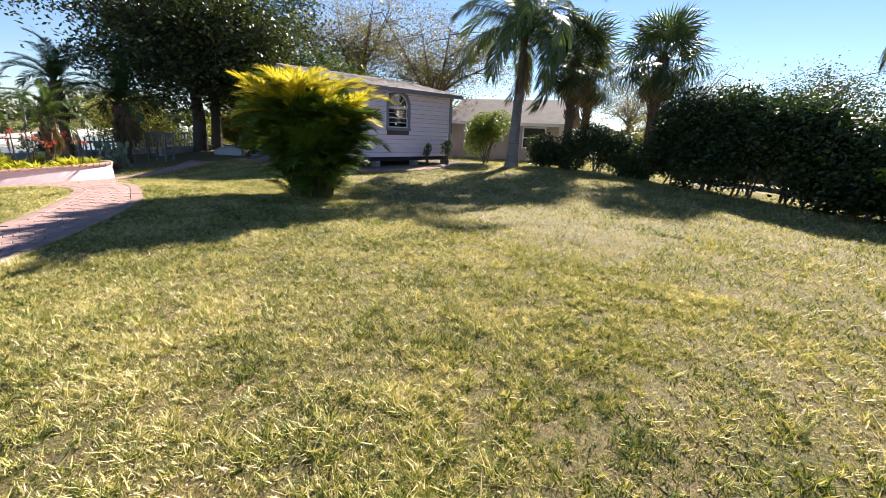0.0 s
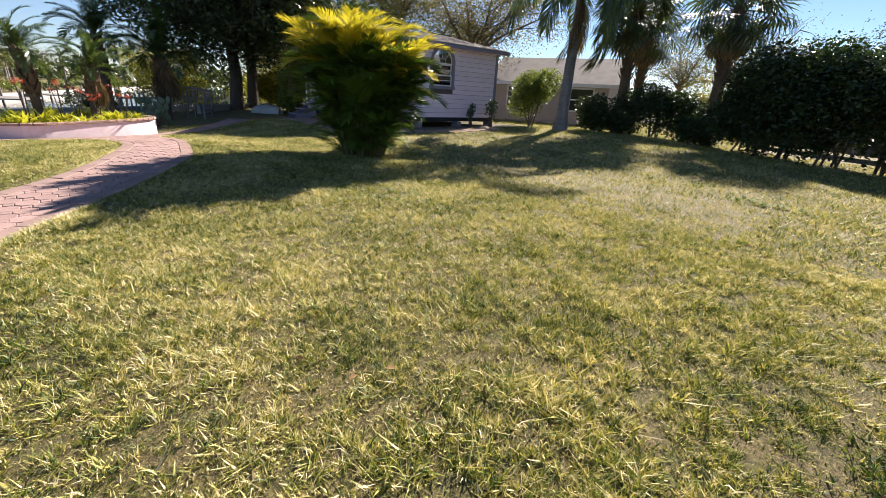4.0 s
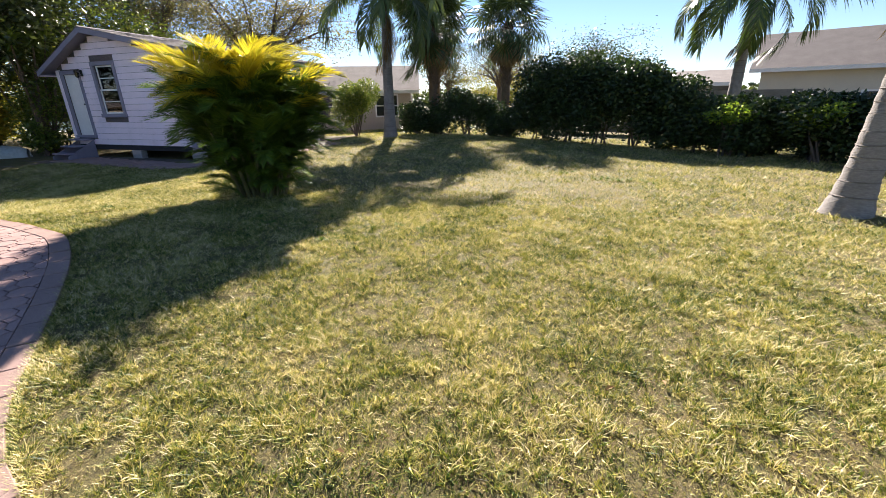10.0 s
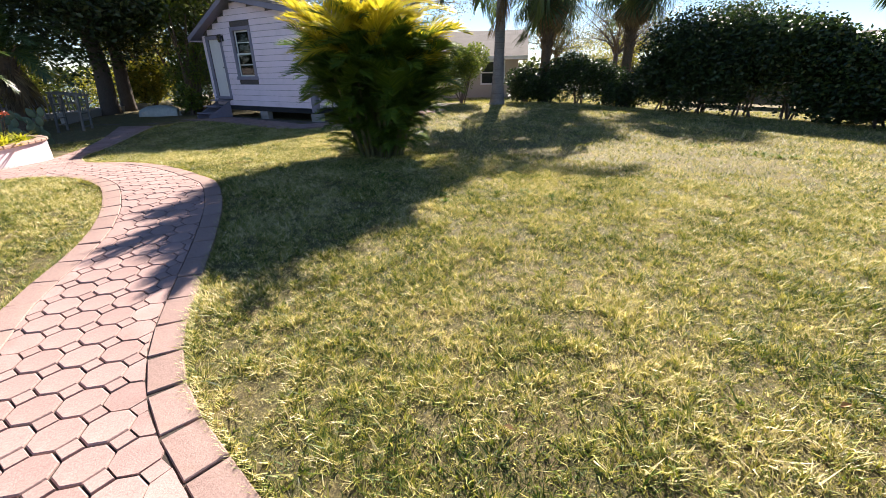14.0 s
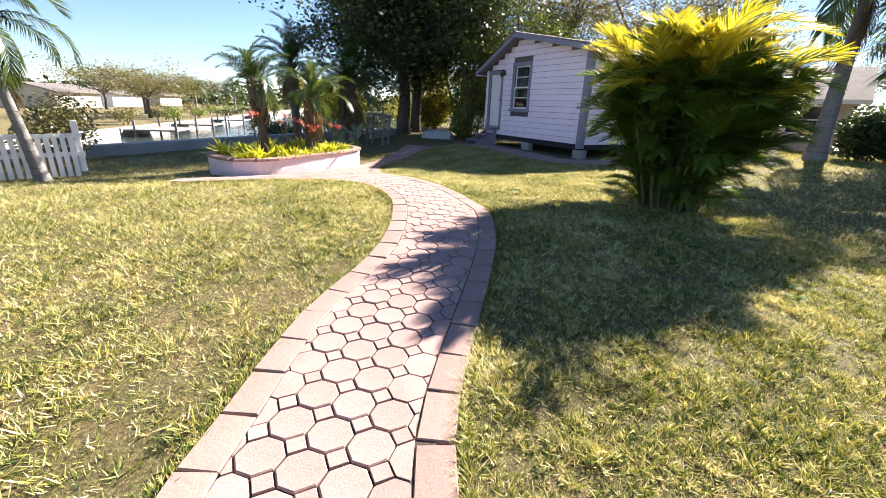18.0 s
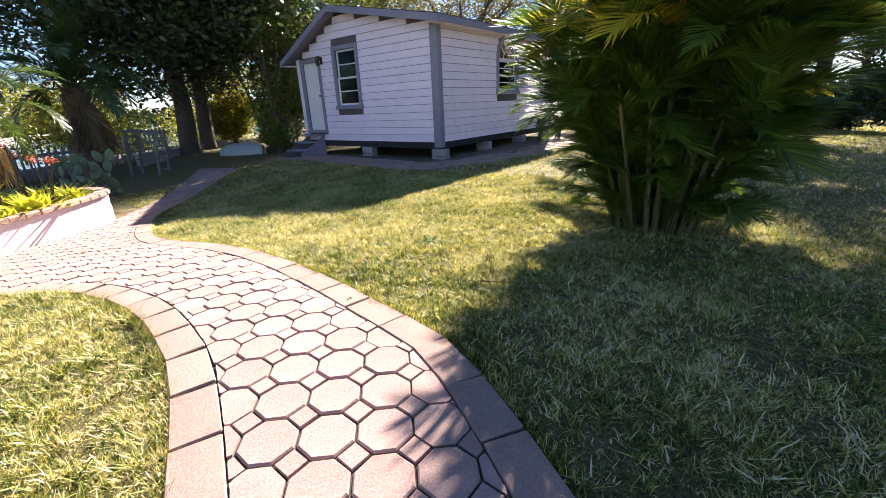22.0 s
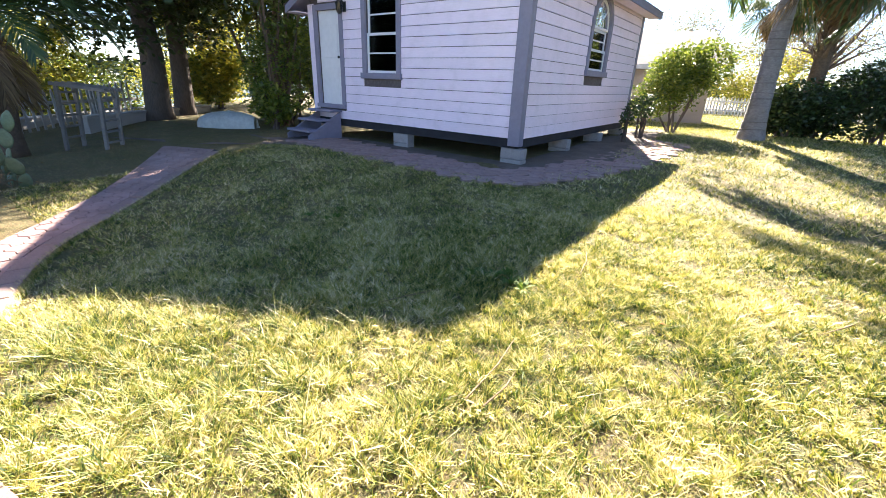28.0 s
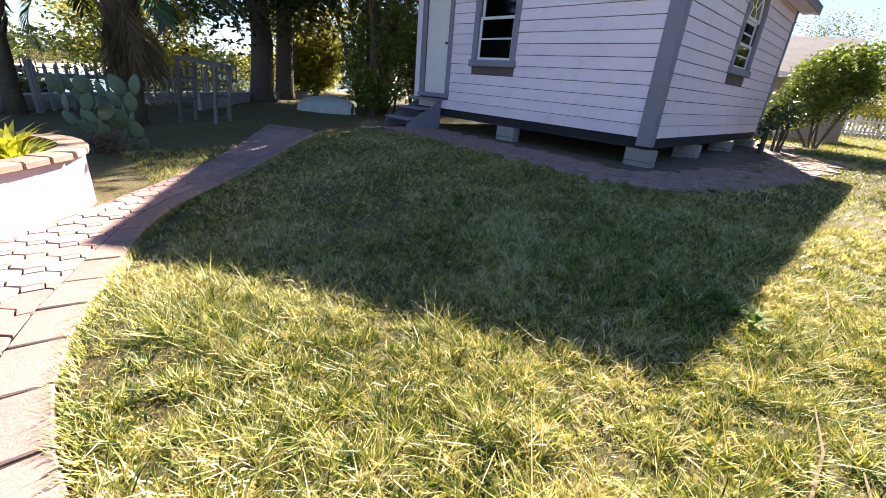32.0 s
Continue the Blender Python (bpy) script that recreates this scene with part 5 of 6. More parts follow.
bush("wall_shrub", 0.6, 5.4, (0.3, 0.3, 0.55), "thin upright shrub against the cottage wall", "shrub", M_HEDGE, 420, 0.1, 452, 4, z0=0.65, lumps=4)

# trees behind and to the west
tree(-10.6, -1.4, 9.5, 0.3, (0.5, 0.0, 5.8), (4.4, 4.4, 3.4), "large dark live oak with a spreading crown", M_OAK, 46000, 0.21, 500, 18, 6, trunk_h=0.36, clump=0.5)
tree(-11.6, -0.3, 9.0, 0.26, (-1, 2.0, 5.6), (4.2, 4.2, 3.2), "dark live oak close beside another trunk", M_OAK, 34000, 0.21, 501, 16, 6, clump=0.5, lean=(-0.4, 0.5), trunk_h=0.42)
tree(-8.0, 12.3, 9.0, 0.3, (0, 0, 6.3), (6.0, 4.5, 2.8), "wide thinly leaved tree behind the cottage", M_SPARSE, 26000, 0.14, 502, 16, 6, clump=0.45)
tree(-11.5, 8.5, 10.0, 0.3, (0, 0, 7.2), (5.0, 4.0, 3.0), "thinly leaved tall tree behind the cottage", M_SPARSE, 22000, 0.14, 503, 14, 6, clump=0.45)
tree(-3.0, 33.0, 7.0, 0.2, (0, 0, 4.6), (4.0, 3.0, 2.4), "thinly leaved grey tree beyond the back fence", M_SPARSE, 9000, 0.16, 508, 14, 5, clump=0.5)
tree(3.5, 35.0, 6.5, 0.2, (0, 0, 4.2), (4.0, 3.0, 2.3), "thinly leaved grey tree beyond the back fence", M_SPARSE, 9000, 0.16, 509, 14, 5, clump=0.5)
tree(10.0, 31.0, 7.0, 0.2, (0, 0, 4.4), (4.0, 3.0, 2.5), "thinly leaved green tree beyond the back fence", M_OAK, 9000, 0.16, 515, 14, 5, clump=0.5)
tree(4.5, 22.0, 6.5, 0.18, (0, 0, 4.4), (3.2, 3.0, 2.2), "nearly bare tree beyond the palms", M_SPARSE, 3500, 0.1, 504, 14, 6, clump=0.5)
tree(-16.0, -3.5, 5.0, 0.16, (0, 0, 3.2), (3.0, 2.6, 1.8), "low golden-leaved tree by the water", M_GOLD, 14000, 0.15, 505, 10, 5, trunk_h=0.4)
tree(-17.0, 3.0, 6.0, 0.18, (0, 0, 3.8), (3.2, 2.8, 2.2), "golden-green tree behind the oaks", M_GOLD, 14000, 0.15, 506, 10, 5, trunk_h=0.4)
bush("thicket_shrub", -7.6, 0.8, (1.5, 1.3, 1.5), "tall green thicket beside the cottage", "shrub", M_CITRUS, 6500, 0.14, 510, 9, lumps=9, slim=0.3)
bush("thicket_shrub", -8.6, 2.8, (1.7, 1.5, 2.0), "tall green thicket beside the cottage", "shrub", M_OAK, 7500, 0.14, 511, 9, lumps=9, slim=0.3)
bush("thicket_shrub", -6.7, -0.2, (0.7, 0.6, 0.6), "low green shrub beside the cottage steps", "shrub", M_CITRUS, 1500, 0.13, 512, 6, lumps=5)
dracaena(-7.2, 0.3, "multi-stemmed dracaena with strap-leaf tufts beside the cottage", 520, 9, 3.6)
dracaena(-8.8, 0.9, "tall dracaena with strap-leaf tufts", 521, 8, 4.4)
date_palm(-7.6, -5.0, 2.3, 0.22, (0.2, 0.1), "dark squat palm with a full crown near the canal", 530, 34, 1.1, 10)
date_palm(-9.3, -6.6, 3.0, 0.16, (-0.4, 0.0), "date palm near the canal", 531, 24, 1.0)
cactus(-4.9, -5.45)
bush("dead_brush", -4.6, -5.75, (0.35, 0.3, 0.16), "heap of dry brown roots and brush on the ground", "brush pile", M_DEAD, 500, 0.12, 514, 10, lumps=4, slim=0.12, stem_mat=M_BARK)
bush("hedge_mass", -12.5, -4.5, (1.8, 1.2, 1.0), "shrubs along the canal bank", "shrub", M_OAK, 4500, 0.13, 513, 6)


def covered_boat(x, y, a):
    root = thing("upturned_dinghy", (x, y, gz(x, y)), "small upturned pale green dinghy lying on the ground", "boat")
    s = Shape()
    rows, cols = 10, 9
    v, f = [], []
    for i in range(rows + 1):
        t = i / rows * 2 - 1
        w, h = 0.4 * (1 - 0.75 * max(0, t) ** 2.2 - 0.12 * min(0, t) ** 2), 0.38 * (1 - 0.3 * abs(t) ** 3)
        for j in range(cols + 1):
            b = math.pi * j / cols
            v.append((0.68 * t, w * math.cos(b), h * math.sin(b) ** 0.7))
    for i in range(rows):
        for j in range(cols):
            f.append((i * (cols + 1) + j, i * (cols + 1) + j + 1, (i + 1) * (cols + 1) + j + 1, (i + 1) * (cols + 1) + j))
    f += [tuple(range(cols + 1)), tuple(rows * (cols + 1) + j for j in range(cols + 1))[::-1]]
    s.add(v, f)
    root.rotation_euler = (0, 0, radians(a))
    part("hull", s, M_TARP, root, smooth=True)
    part("gunwale", Shape().tube([(0.68 * (i / 5 - 1), 0.41 * (1 - 0.12 * min(0, i / 5 - 1) ** 2 - 0.75 * max(0, i / 5 - 1) ** 2.2), 0.02) for i in range(11)], 0.025, 6), M_WHITE, root)
    part("keel", Shape().tube([(-0.65, 0, 0.28), (0, 0, 0.385), (0.62, 0, 0.28)], 0.02, 6), M_TARP, root)


covered_boat(-7.6, -0.9, 30)
for k, (x, y, r, h) in enumerate(((-16, -6.5, 2.2, 1.6), (-18, -1, 2.6, 2.2), (-19, 3, 3, 2.6), (-15.5, 6.5, 3, 2.6), (-12, 10.5, 3, 2.6), (-13.5, 1.6, 1.6, 1.3), (-8.5, 15.5, 3, 2.4), (-9.5, 5.5, 2.0, 2.2), (2.0, 30.5, 3.5, 2.5), (12.5, 24, 3.5, 2.8))):
    bush("boundary_shrub", x, y, (r, r * 0.8, h), "dense green shrubs along the garden boundary", "shrub", (M_OAK, M_CITRUS, M_GOLD)[k % 3], 8000, 0.17, 700 + k, 6, z0=h * 0.85, lumps=9, group="boundary shrubs")


def picket_fence(p0, p1, h, gap, label, material, wide=0.075, name="picket_fence"):
    a, b = Vector((*p0, 0)), Vector((*p1, 0))
    L, d = (b - a).length, (b - a).normalized()
    ang = math.degrees(math.atan2(d.y, d.x))
    root = thing(name, (*p0, gz(*p0)), label, "fence")
    me = Shape().add([(-wide / 2, -0.012, 0.04), (wide / 2, -0.012, 0.04), (wide / 2, -0.012, h - 0.08), (0, -0.012, h), (-wide / 2, -0.012, h - 0.08),
                      (-wide / 2, 0.012, 0.04), (wide / 2, 0.012, 0.04), (wide / 2, 0.012, h - 0.08), (0, 0.012, h), (-wide / 2, 0.012, h - 0.08)],
                     [(0, 1, 2, 3, 4), (9, 8, 7, 6, 5), (0, 5, 6, 1), (1, 6, 7, 2), (2, 7, 8, 3), (3, 8, 9, 4), (4, 9, 5, 0)]).mesh("picket", material)
    n = int(L / gap)
    for k in range(n):
        p = d * (k * gap)
        part("picket", me, None, root, m=pose(p.x, p.y, gz(p0[0] + p.x, p0[1] + p.y) - gz(*p0), 0, 0, ang))
    for z in (0.22, h - 0.28):
        part("rail", Shape().box(0, 0.014, z, L, 0.05, z + 0.08), material, root, m=pose(0, 0, 0, 0, 0, ang))
    k = 0.0
    while k <= L:
        p = d * k
        part("post", Shape().box(-0.05, 0.052, -0.1, 0.05, 0.15, h + 0.05, 0.008), material, root, m=pose(p.x, p.y, 0, 0, 0, ang))
        k += 2.2
    return root


picket_fence((1.2, -18.0), (-1.5, -11.9), 0.85, 0.12, "white picket fence along the side boundary", M_WHITE)
picket_fence((-6.0, 24.0), (7.0, 24.0), 1.0, 0.16, "low white picket fence at the back of the garden", M_WHITE)
picket_fence((-9.4, -6.2), (-12.6, -1.2), 0.95, 0.2, "weathered pale dock railing by the water", M_CONCRETE, 0.06, "dock_railing")


def trellis(x, y, a):
    root = thing("garden_arbor", (x, y, gz(x, y)), "small weathered wooden arbor by the water", "arbor")
    root.rotation_euler = (0, radians(6), radians(a))
    root.scale = (0.75, 0.75, 0.75)
    for sx in (-0.5, 0.5):
        for sy in (-0.3, 0.3):
            part("post", Shape().box(sx - 0.04, sy - 0.04, -0.1, sx + 0.04, sy + 0.04, 1.5, 0.006), M_WOOD_GREY, root)
        for k in range(5):
            part("slat", Shape().box(sx - 0.015, -0.3, 0.2 + 0.28 * k, sx + 0.015, 0.3, 0.25 + 0.28 * k), M_WOOD_GREY, root)
    for k in range(4):
        part("rafter", Shape().box(-0.65, -0.32 + 0.2 * k, 1.5, 0.65, -0.28 + 0.2 * k, 1.58), M_WOOD_GREY, root)


trellis(-7.4, -3.8, 40)


def low_wall(p0, p1, h, label):
    a, b = Vector((*p0, 0)), Vector((*p1, 0))
    d = b - a
    root = thing("low_wall", (*p0, gz(*p0)), label, "wall")
    ang = math.degrees(math.atan2(d.y, d.x))
    part("body", Shape().box(0, -0.1, -0.1, d.length, 0.1, h, 0.01), M_CONCRETE, root, m=pose(0, 0, 0, 0, 0, ang))
    part("cap", Shape().box(-0.02, -0.13, h, d.length + 0.02, 0.13, h + 0.06, 0.008), M_CONCRETE, root, m=pose(0, 0, 0, 0, 0, ang))


low_wall((-9.5, -3.4), (-12.5, 0.8), 0.35, "low grey concrete wall by the oaks")

# ---- neighbours' houses ----


def house(name, x, y, a, w, d, h, roof_h, wall, label, windows, overhang=0.5, roof=None):
    """A house with its front along local x at y = 0: walls, gable roof, and windows (x, z, width, height) in the front."""
    root = thing(name, (x, y, gz(x, y)), label, "house")
    root.rotation_euler = (0, 0, radians(a))
    part("wall", Shape().box(0, 0, -0.2, w, d, h), wall, root)
    o = overhang
    for s in (0, 1):
        y0, ym = (-o, d / 2) if s == 0 else (d + o, d / 2)
        e = h - roof_h * o / (d / 2)
        part("roof", Shape().prism([(-o, y0, e), (-o, ym, h + roof_h), (-o, ym, h + roof_h + 0.1), (-o, y0, e + 0.1)], (w + 2 * o, 0, 0)), roof or M_SHINGLE, root)
    for s in (0, w - 0.1):
        part("gable", Shape().prism([(s, 0.02, h), (s, d - 0.02, h), (s, d / 2, h + roof_h - 0.03)], (0.1, 0, 0)), wall, root)
    part("fascia", Shape().box(-o, -o - 0.02, h - roof_h * o / (d / 2) - 0.08, w + o, -o, h - roof_h * o / (d / 2) + 0.1), M_WHITE, root)
    for wx, wz, ww, wh in windows:
        win = part("window", Shape().box(wx - 0.08, -0.05, wz - 0.08, wx + ww + 0.08, -0.003, wz), M_WHITE, root)
        part("frame", Shape().box(wx - 0.08, -0.04, wz, wx, -0.003, wz + wh).box(wx + ww, -0.04, wz, wx + ww + 0.08, -0.003, wz + wh).box(wx - 0.08, -0.04, wz + wh, wx + ww + 0.08, -0.003, wz + wh + 0.08).box(wx, -0.035, wz + wh / 2 - 0.03, wx + ww, -0.003, wz + wh / 2 + 0.03), M_WHITE, win)
        part("pane", Shape().box(wx, -0.02, wz, wx + ww, -0.004, wz + wh), M_DARKGLASS, win)
    return root


M_DARKGLASS = surface("dark_window", (0.03, 0.035, 0.04), 0.08, 0.2, 3, 1, 0)
house("neighbour_house", -5.2, 11.6, 22, 6.6, 6, 2.3, 1.3, M_TAN, "low tan bungalow beyond the lawn with a dark roof", [(1.0, 0.8, 1.2, 1.1), (4.6, 0.8, 1.2, 1.1)])
house("neighbour_house", 19.0, 17.5, -20, 9, 7, 3.0, 1.7, M_CREAM, "low cream house with a gable roof behind the hedge", [(1.2, 0.6, 1.2, 1.1), (4.0, 0.6, 1.2, 1.1), (6.8, 0.6, 1.2, 1.1)])
house("neighbour_house", 12.6, 18.0, -8, 5, 5, 2.3, 0.6, M_TAN, "low tan wing with a grey roof behind the hedge", [(1.2, 1.0, 1.1, 1.1), (4.2, 1.0, 1.1, 1.1)])


def board_fence(p0, p1, h, label):
    a, b = Vector((*p0, 0)), Vector((*p1, 0))
    L, d = (b - a).length, (b - a).normalized()
    ang = math.degrees(math.atan2(d.y, d.x))
    root = thing("panel_fence", (*p0, gz(*p0)), label, "fence")
    k = 0
    while k * 1.8 < L:
        p = d * (k * 1.8)
        part("post", Shape().box(-0.04, -0.04, -0.1, 0.04, 0.04, h + 0.05), M_CONCRETE, root, m=pose(p.x, p.y, 0, 0, 0, ang))
        part("panel", Shape().box(0.045, -0.02, 0.08, 1.755, 0.02, h), M_WOOD_GREY, root, m=pose(p.x, p.y, 0, 0, 0, ang))
        k += 1
    return root


board_fence((8.0, 13.4), (17.5, 9.6), 1.8, "grey panel fence behind the palms")

# ---- canal, far bank ----
CN = Vector((-0.785, -0.62, 0)).normalized()
CT = Vector((-0.62, 0.785, 0)).normalized()
C0 = Vector((-6.2, -12.0, 0))


def canal():
    w = mat("canal_water", 0.08)
    m, nt, b = w
    b.inputs["Base Color"].default_value = (0.05, 0.07, 0.07, 1)
    bump(nt, b, tex_noise(nt, 1.2, 4, 0.6, (1, 1, 1)), 0.35, 0.08)
    p = [C0 + CT * u + CN * v for u, v in ((-25, -0.15), (400, -0.15), (400, 200), (-25, 200))]
    ob = new("water", Shape().add([(q.x, q.y, -0.75) for q in p], [(0, 1, 2, 3)]).mesh("water", m))
    tagged(ob, "calm grey-blue canal water with small ripples", "water", kind="structure")
    ang = math.degrees(math.atan2(CT.y, CT.x))
    for name, o, t in (("seawall", C0 - CN * 0.35, CT), ("far_seawall", F0 + FN * 0.3, FT)):
        sw = new(name, Shape().box(-24, -0.2, -1.4, 260, 0.2, 0.03 if name == "seawall" else -0.3, 0.02).mesh(name, M_CONCRETE))
        sw.matrix_basis = pose(o.x, o.y, 0, 0, 0, math.degrees(math.atan2(t.y, t.x)))
        tagged(sw, "grey concrete seawall along the canal", "seawall", kind="structure")


F0 = Vector((-17.0, -14.3, 0))
FT, FN = Vector((-0.96, 0.28, 0)), Vector((-0.28, -0.96, 0))
canal()


def dock(u, v, length, seed):
    o = F0 + FT * u - FN * v
    ang = math.degrees(math.atan2(FN.y, FN.x))
    root = thing("dock", (o.x, o.y, -0.45), "grey wooden dock on piles in the canal", "dock", "docks")
    root.rotation_euler = (0, 0, radians(ang))
    part("deck", Shape().box(0, -1.6, 0.0, length, 1.6, 0.08), M_WOOD_GREY, root)
    n = int(length / 2)
    for k in range(n + 1):
        for s in (-1.5, 1.5):
            part("post", Shape().tube([(k * 2, s, -1.2), (k * 2, s, 0.55)], 0.07, 8), M_WOOD_GREY, root)


dock(3, 2.4, 2.6, 2)
dock(9, 2.4, 2.6, 3)
dock(17, 2.4, 2.6, 4)
dock(28, 2.4, 2.6, 5)
for k, (u, w, v, m) in enumerate(((-6, 8, 26, M_TAN), (6, 9, 30, M_CREAM), (20, 8, 30, M_TAN), (34, 9, 28, M_CREAM), (50, 9, 30, M_WHITE), (66, 10, 30, M_TAN))):
    o = F0 + FT * (u + w) + FN * v
    house("far_house", o.x, o.y, math.degrees(math.atan2(-FT.y, -FT.x)), w, 6, 1.9, 0.8, m, "low pale bungalow on the far bank of the canal", [(0.8, 0.6, 1.2, 0.9), (3.2, 0.3, 1.4, 1.3), (5.8, 0.6, 1.2, 0.9)])
for k, (u, v, h, r) in enumerate(((17.5, 5.5, 4.4, 5.0), (-4, 8, 3.4, 2.2), (9, 17, 4.5, 3.5), (25, 9, 4, 2.6), (36, 18, 5, 4), (48, 12, 5, 4), (66, 16, 6, 5), (-12, 14, 4.5, 3.5))):
    o = F0 + FT * u + FN * v
    tree(o.x, o.y, h, 0.16, (0, 0, h * 0.68), (r, r, h * 0.26), "broad umbrella-shaped grey tree on the far bank" if k == 0 else "rounded tree on the far bank", M_SPARSE if k in (0, 3) else M_OAK, 12000 if k == 0 else 4500, 0.15, 600 + k, 16, 6, clump=0.35)
for k, (u, v, h) in enumerate(((24, 4, 2.6), (30, 6, 2.4), (42, 5, 3.0))):
    o = F0 + FT * u + FN * v
    queen_palm(o.x, o.y, h, 0.13, (0.15, 0.1), "palm on the far bank of the canal", 620 + k, 14, 0.6, 0)
bush("bank_shrub", -4.7, -13.1, (1.5, 1.0, 0.95), "grey-green loose shrub beyond the end of the fence", "shrub", M_SPARSE, 3200, 0.11, 640, 7, lumps=8)
bush("bank_shrub", 0.5, -15.8, (2.4, 1.4, 1.3), "green shrub beyond the white fence", "shrub", M_CITRUS, 5000, 0.13, 641, 8, lumps=9)
bush("bank_shrub", 5.0, -16.2, (2.6, 1.4, 1.5), "green shrub beyond the white fence", "shrub", M_OAK, 5000, 0.13, 642, 8, lumps=9)
for k in range(34):
    o = F0 + FT * (-14 + 2.6 * k) + FN * (1.6 + 4 * ((k * 7) % 5) / 5)
    bush("far_bank_shrub", o.x, o.y, (1.1, 0.9, 0.4 + 0.15 * (k % 3)), "rounded green shrub on the far bank", "shrub", (M_OAK, M_CITRUS, M_SPARSE)[k % 3], 700, 0.14, 660 + k, 3, lumps=5, group="shrubs on the far bank")
tree(-8.0, 3.4, 7.5, 0.14, (-0.2, 0.0, 5.0), (3.4, 3.2, 1.9), "slim several-stemmed tree with thin foliage beside the cottage", M_CITRUS, 15000, 0.13, 507, 12, 5, trunk_h=0.3, clump=0.4)
# distance: a ring of far woods
far = []
for k in range(260):
    a = 2 * math.pi * k / 260
    d = rng.uniform(105, 140)
    far.append(blob(rng, 230, (d * math.cos(a), d * math.sin(a), rng.uniform(0.3, 1.8)), (6, 6, rng.uniform(2, 4)), 0.5))
tagged(new("distant_trees", leaves_np(np.concatenate(far), 1.3, rng, M_OAK, "distant_trees", 0.6)), "distant line of green trees round the place", "trees", kind="stuff")


# ---- turf, litter ----


def value_noise(x, y, cell, seed):
    """Smooth random values from 0 to 1 on a grid of the given cell."""
    g = np.random.default_rng(seed).uniform(0, 1, (257, 257))
    u, v = (x / cell) % 256, (y / cell) % 256
    i, j = u.astype(int), v.astype(int)
    a, b = u - i, v - j
    a, b = a * a * (3 - 2 * a), b * b * (3 - 2 * b)
    return (g[i, j] * (1 - a) + g[i + 1, j] * a) * (1 - b) + (g[i, j + 1] * (1 - a) + g[i + 1, j + 1] * a) * b


def grass(name, n, x0, x1, y0, y1, height, width, seed, material, label, plain=False):
    """Turf: bent blades of three triangles each, or plain ones of one, rooted in the ground, none on the path, under the cottage or in the planter."""
    r = np.random.default_rng(seed)
    x, y = r.uniform(x0, x1, n), r.uniform(y0, y1, n)
    ok = ~inside(PATH_POLY, x, y) & ~((x > XL - 0.1) & (x < 0.9) & (y > -1.35) & (y < YB + 0.2))
    ok &= ~inside(PLANTER_RING, x, y) & ~inside(BARE_RING, x, y)
    # tufts: denser and thinner patches
    f = value_noise(x, y, 0.055, 1) * 0.65 + value_noise(x, y, 0.22, 2) * 0.35
    ok &= r.uniform(0, 1, n) < np.clip(0.6 + 1.2 * (f - 0.3), 0.45, 1)
    x, y, f = x[ok], y[ok], f[ok]
    n = len(x)
    z = ground_z(x, y) + 0.012 * np.sin(x * 2.3 + y) * np.sin(y * 1.9) - 0.004
    a, b = r.uniform(0, 2 * np.pi, n), r.uniform(0, 2 * np.pi, n)
    h = height * r.uniform(0.45, 1.25, n) * (0.25 + 1.9 * f * f + 0.5 * f)
    lean = h * r.uniform(0.2, 1.7, n)
    w = width * r.uniform(0.6, 1.3, n)
    p = np.stack([x, y, z], 1)
    q = np.stack([np.cos(a), np.sin(a), 0 * a], 1) * w[:, None] / 2
    d = np.stack([np.cos(b), np.sin(b), 0 * b], 1) * lean[:, None]
    up = np.array([0, 0, 1.0])
    m1 = p + d * 0.35 + up * (h * 0.62)[:, None]
    e = p + d + up * (h * 0.85)[:, None]
    if plain:
        v = np.stack([p - q, p + q, e], 1).reshape(-1, 3)
        ob = new(name, np_mesh(name, v, np.arange(3 * n), 3, material))
        return tagged(ob, label, "grass", kind="stuff")
    v = np.stack([p - q, p + q, m1 + q * 0.8, m1 - q * 0.8, e], 1).reshape(-1, 3)
    i = np.arange(n)[:, None] * 5
    tri = np.concatenate([i + np.array([0, 1, 2]), i + np.array([0, 2, 3]), i + np.array([3, 2, 4])], 1).reshape(-1)
    ob = new(name, np_mesh(name, v, tri, 3, material))
    return tagged(ob, label, "grass", kind="stuff")


lawn_label = "short dry turf grass, yellow mixed with green"
grass("grass", 130000, 1.0, 13.0, -8.6, -2.2, 0.042, 0.007, 1, M_BLADE, lawn_label)
grass("grass", 45000, -1.2, 5.2, -6.4, -1.2, 0.042, 0.007, 2, M_BLADE, lawn_label)
grass("grass", 720000, 1.0, 13.2, -8.8, -3.0, 0.036, 0.0055, 11, M_BLADE, lawn_label, True)
grass("grass", 250000, -1.2, 5.2, -6.4, -1.2, 0.036, 0.0055, 12, M_BLADE, lawn_label, True)
grass("grass", 130000, 1.0, 14.5, -11.0, -1.0, 0.045, 0.011, 6, M_BLADE, lawn_label, True)
grass("grass", 160000, 0.8, 18.0, -1.0, 9.0, 0.05, 0.015, 3, M_BLADE, lawn_label, True)
grass("grass", 150000, -9.0, 13.0, -16.0, -7.0, 0.045, 0.012, 4, M_BLADE, lawn_label, True)
grass("grass", 140000, 1.0, 9.5, -12.5, -7.2, 0.04, 0.0075, 14, M_BLADE, lawn_label, True)
grass("grass", 70000, 12.6, 16.0, -8.0, -3.0, 0.04, 0.007, 15, M_BLADE, lawn_label, True)
grass("grass", 60000, 12.0, 19.0, -12.0, 0.0, 0.05, 0.015, 5, M_BLADE, lawn_label, True)
grass("grass", 45000, -4.6, -1.0, -5.6, -1.3, 0.045, 0.011, 8, M_BLADE, lawn_label, True)
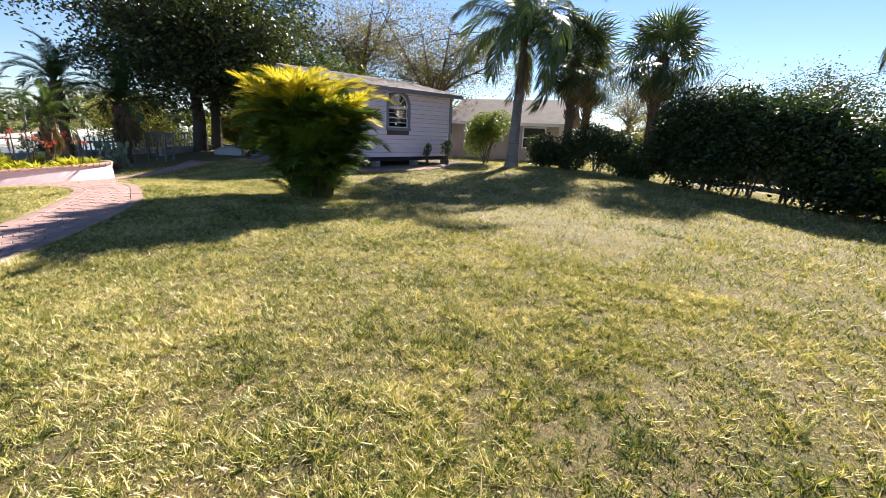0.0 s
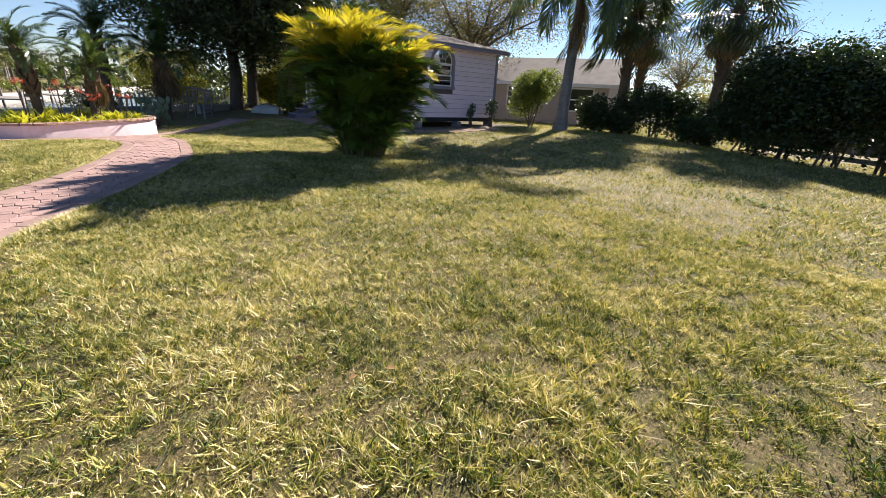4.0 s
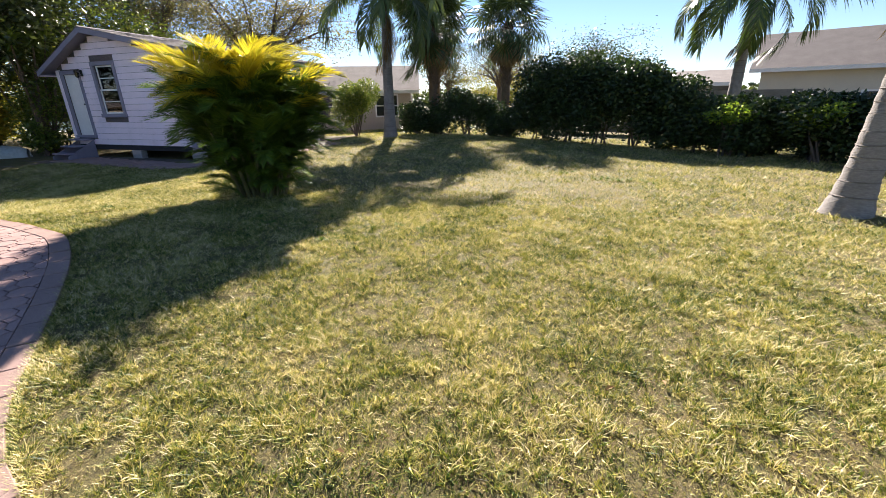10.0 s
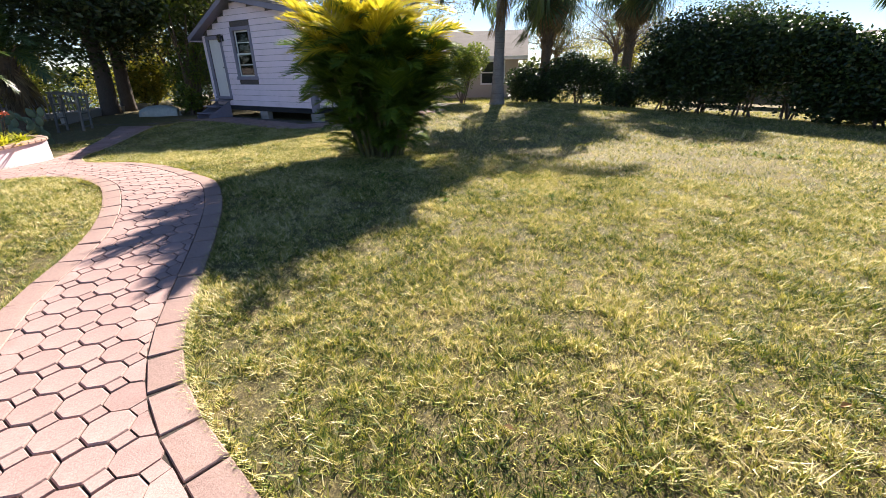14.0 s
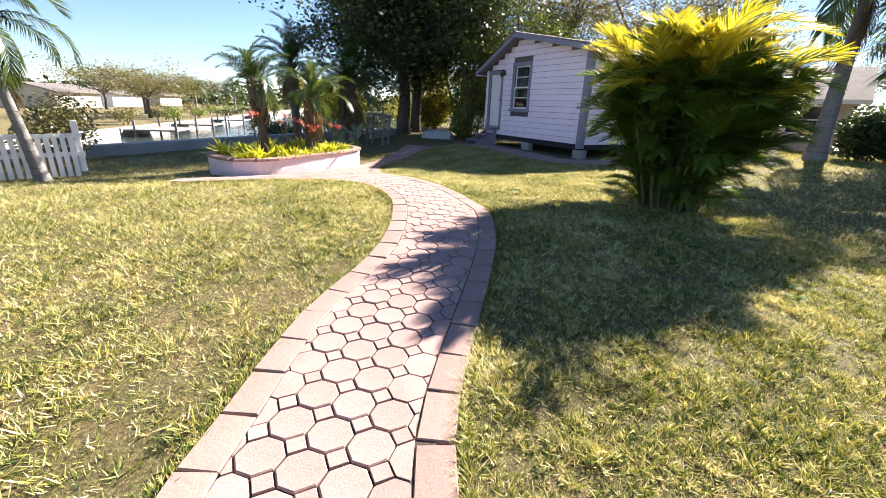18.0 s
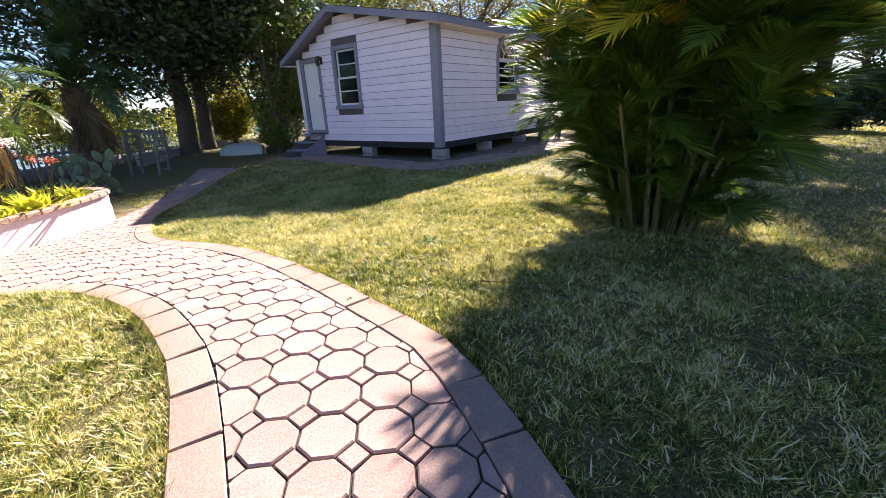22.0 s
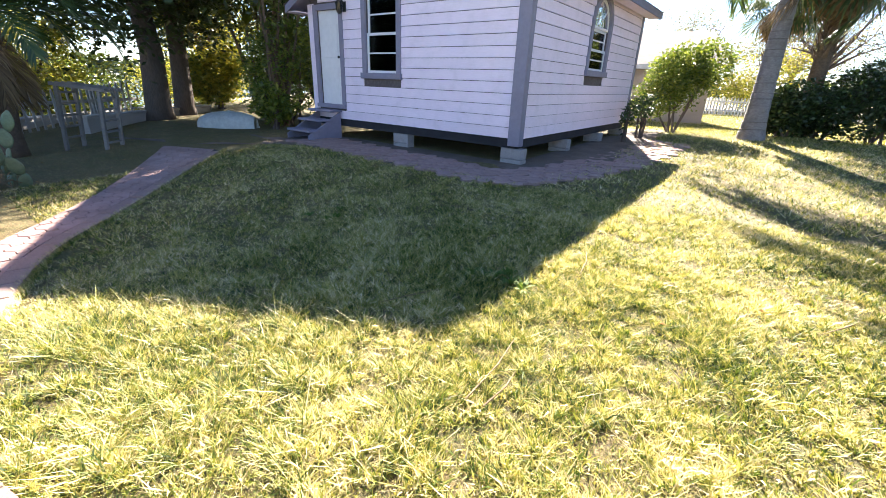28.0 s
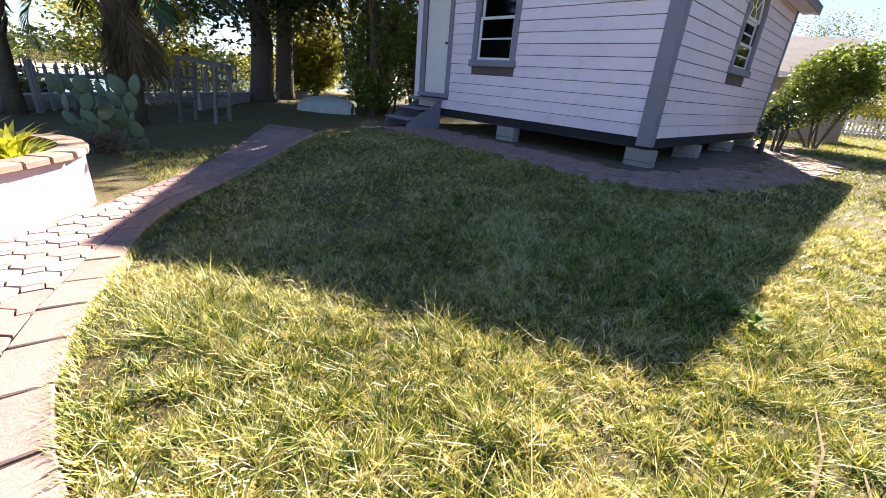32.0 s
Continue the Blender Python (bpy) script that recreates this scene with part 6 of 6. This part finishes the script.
grass("grass", 45000, 0.0, 3.4, -6.2, -3.6, 0.07, 0.0055, 13, M_BLADE, lawn_label, True)
grass("grass", 90000, -6.0, 9.0, 8.0, 24.0, 0.06, 0.025, 7, M_BLADE, lawn_label, True)


def fringe(line, side, seed):
    """Blades that hang over the edge stones of the path."""
    r = np.random.default_rng(seed)
    p = np.array([(q.x, q.y) for q in line])
    t = np.gradient(p, axis=0)
    t /= np.linalg.norm(t, axis=1, keepdims=True)
    k = r.integers(0, len(p), 14000)
    o = np.stack([t[k, 1], -t[k, 0]], 1) * side
    b = p[k] + o * r.uniform(-0.012, 0.05, 14000)[:, None] + r.uniform(-0.03, 0.03, (14000, 1)) * t[k]
    z = ground_z(b[:, 0], b[:, 1]) + 0.004
    d = np.concatenate([-o * r.uniform(-0.02, 0.05, (14000, 1)) + t[k] * r.uniform(-0.03, 0.03, (14000, 1)), r.uniform(0.025, 0.06, (14000, 1))], 1)
    b = np.concatenate([b, z[:, None]], 1)
    q = np.concatenate([t[k], 0 * z[:, None]], 1) * 0.0038
    v = np.stack([b - q, b + q, b + d], 1).reshape(-1, 3)
    return tagged(new("grass", np_mesh("grass", v, np.arange(len(v)), 3, M_BLADE)), lawn_label, "grass", kind="stuff")


fringe(LINE_R, 1, 31)
fringe(LINE_L, -1, 32)


def litter():
    """Fallen leaves and bits of straw on the lawn."""
    r = np.random.default_rng(9)
    for k in range(70):
        x, y = (r.uniform(0, 13), r.uniform(-9.5, -2)) if k < 45 else (r.uniform(-7, -1), r.uniform(-6, -1.8))
        if inside(PLANTER_RING, [x], [y])[0]:
            continue
        a, L = r.uniform(0, 360), r.uniform(0.03, 0.07)
        s = Shape().add([(0, 0, 0), (L * 0.5, L * 0.28, 0.012), (L, 0, 0.004), (L * 0.5, -L * 0.26, 0.016)], [(0, 1, 2), (0, 2, 3)])
        ob = new("fallen_leaf", s.mesh("fallen_leaf", M_LITTER))
        ob.matrix_basis = pose(x, y, gz(x, y) + 0.03, r.uniform(-15, 15), r.uniform(-15, 15), a)
        tagged(ob, "curled brown fallen leaf lying on the turf", "leaf", "fallen leaves")
    for k in range(16):
        x, y = r.uniform(1.5, 7), r.uniform(-6, -2.5)
        L, a = r.uniform(0.2, 0.6), r.uniform(0, 2 * np.pi)
        e = Vector((L * math.cos(a), L * math.sin(a), 0.01))
        ob = new("twig", Shape().tube([(0, 0, 0.0), e * 0.5 + Vector((0.02, 0.01, 0.012)), e], [0.005, 0.004, 0.002], 5).mesh("twig", M_DEAD))
        ob.location = (x, y, gz(x, y) + 0.03)
        tagged(ob, "thin dry twig lying on the turf", "twig", "twigs")


litter()


WEEDS = [rosette_mesh("weed", 12, 0.075, 0.018, M_BLADE_GREEN, 60 + k, (10, 65)) for k in range(3)]
R = random.Random(33)
for k, (x, y, n) in enumerate(((2.05, -4.0, 7), (-0.2, -3.7, 6), (8.1, -5.4, 5), (8.7, -4.8, 5), (6.8, -5.1, 5), (3.9, -5.35, 4), (11.4, -0.3, 9), (12.2, -0.4, 7), (10.6, 0.3, 8), (5.2, -5.5, 3))):
    for q in range(n):
        wx, wy = x + R.gauss(0, 0.16), y + R.gauss(0, 0.13)
        ob = new("weed", WEEDS[(k + q) % 3])
        ob.matrix_basis = pose(wx, wy, gz(wx, wy) - 0.002, R.uniform(-10, 10), R.uniform(-10, 10), R.uniform(0, 360)) @ Matrix.Scale(R.uniform(0.7, 1.3), 4)
        tagged(ob, "low broad-leaved green weed growing in the turf", "weed", "weeds in the lawn")


paver_path()
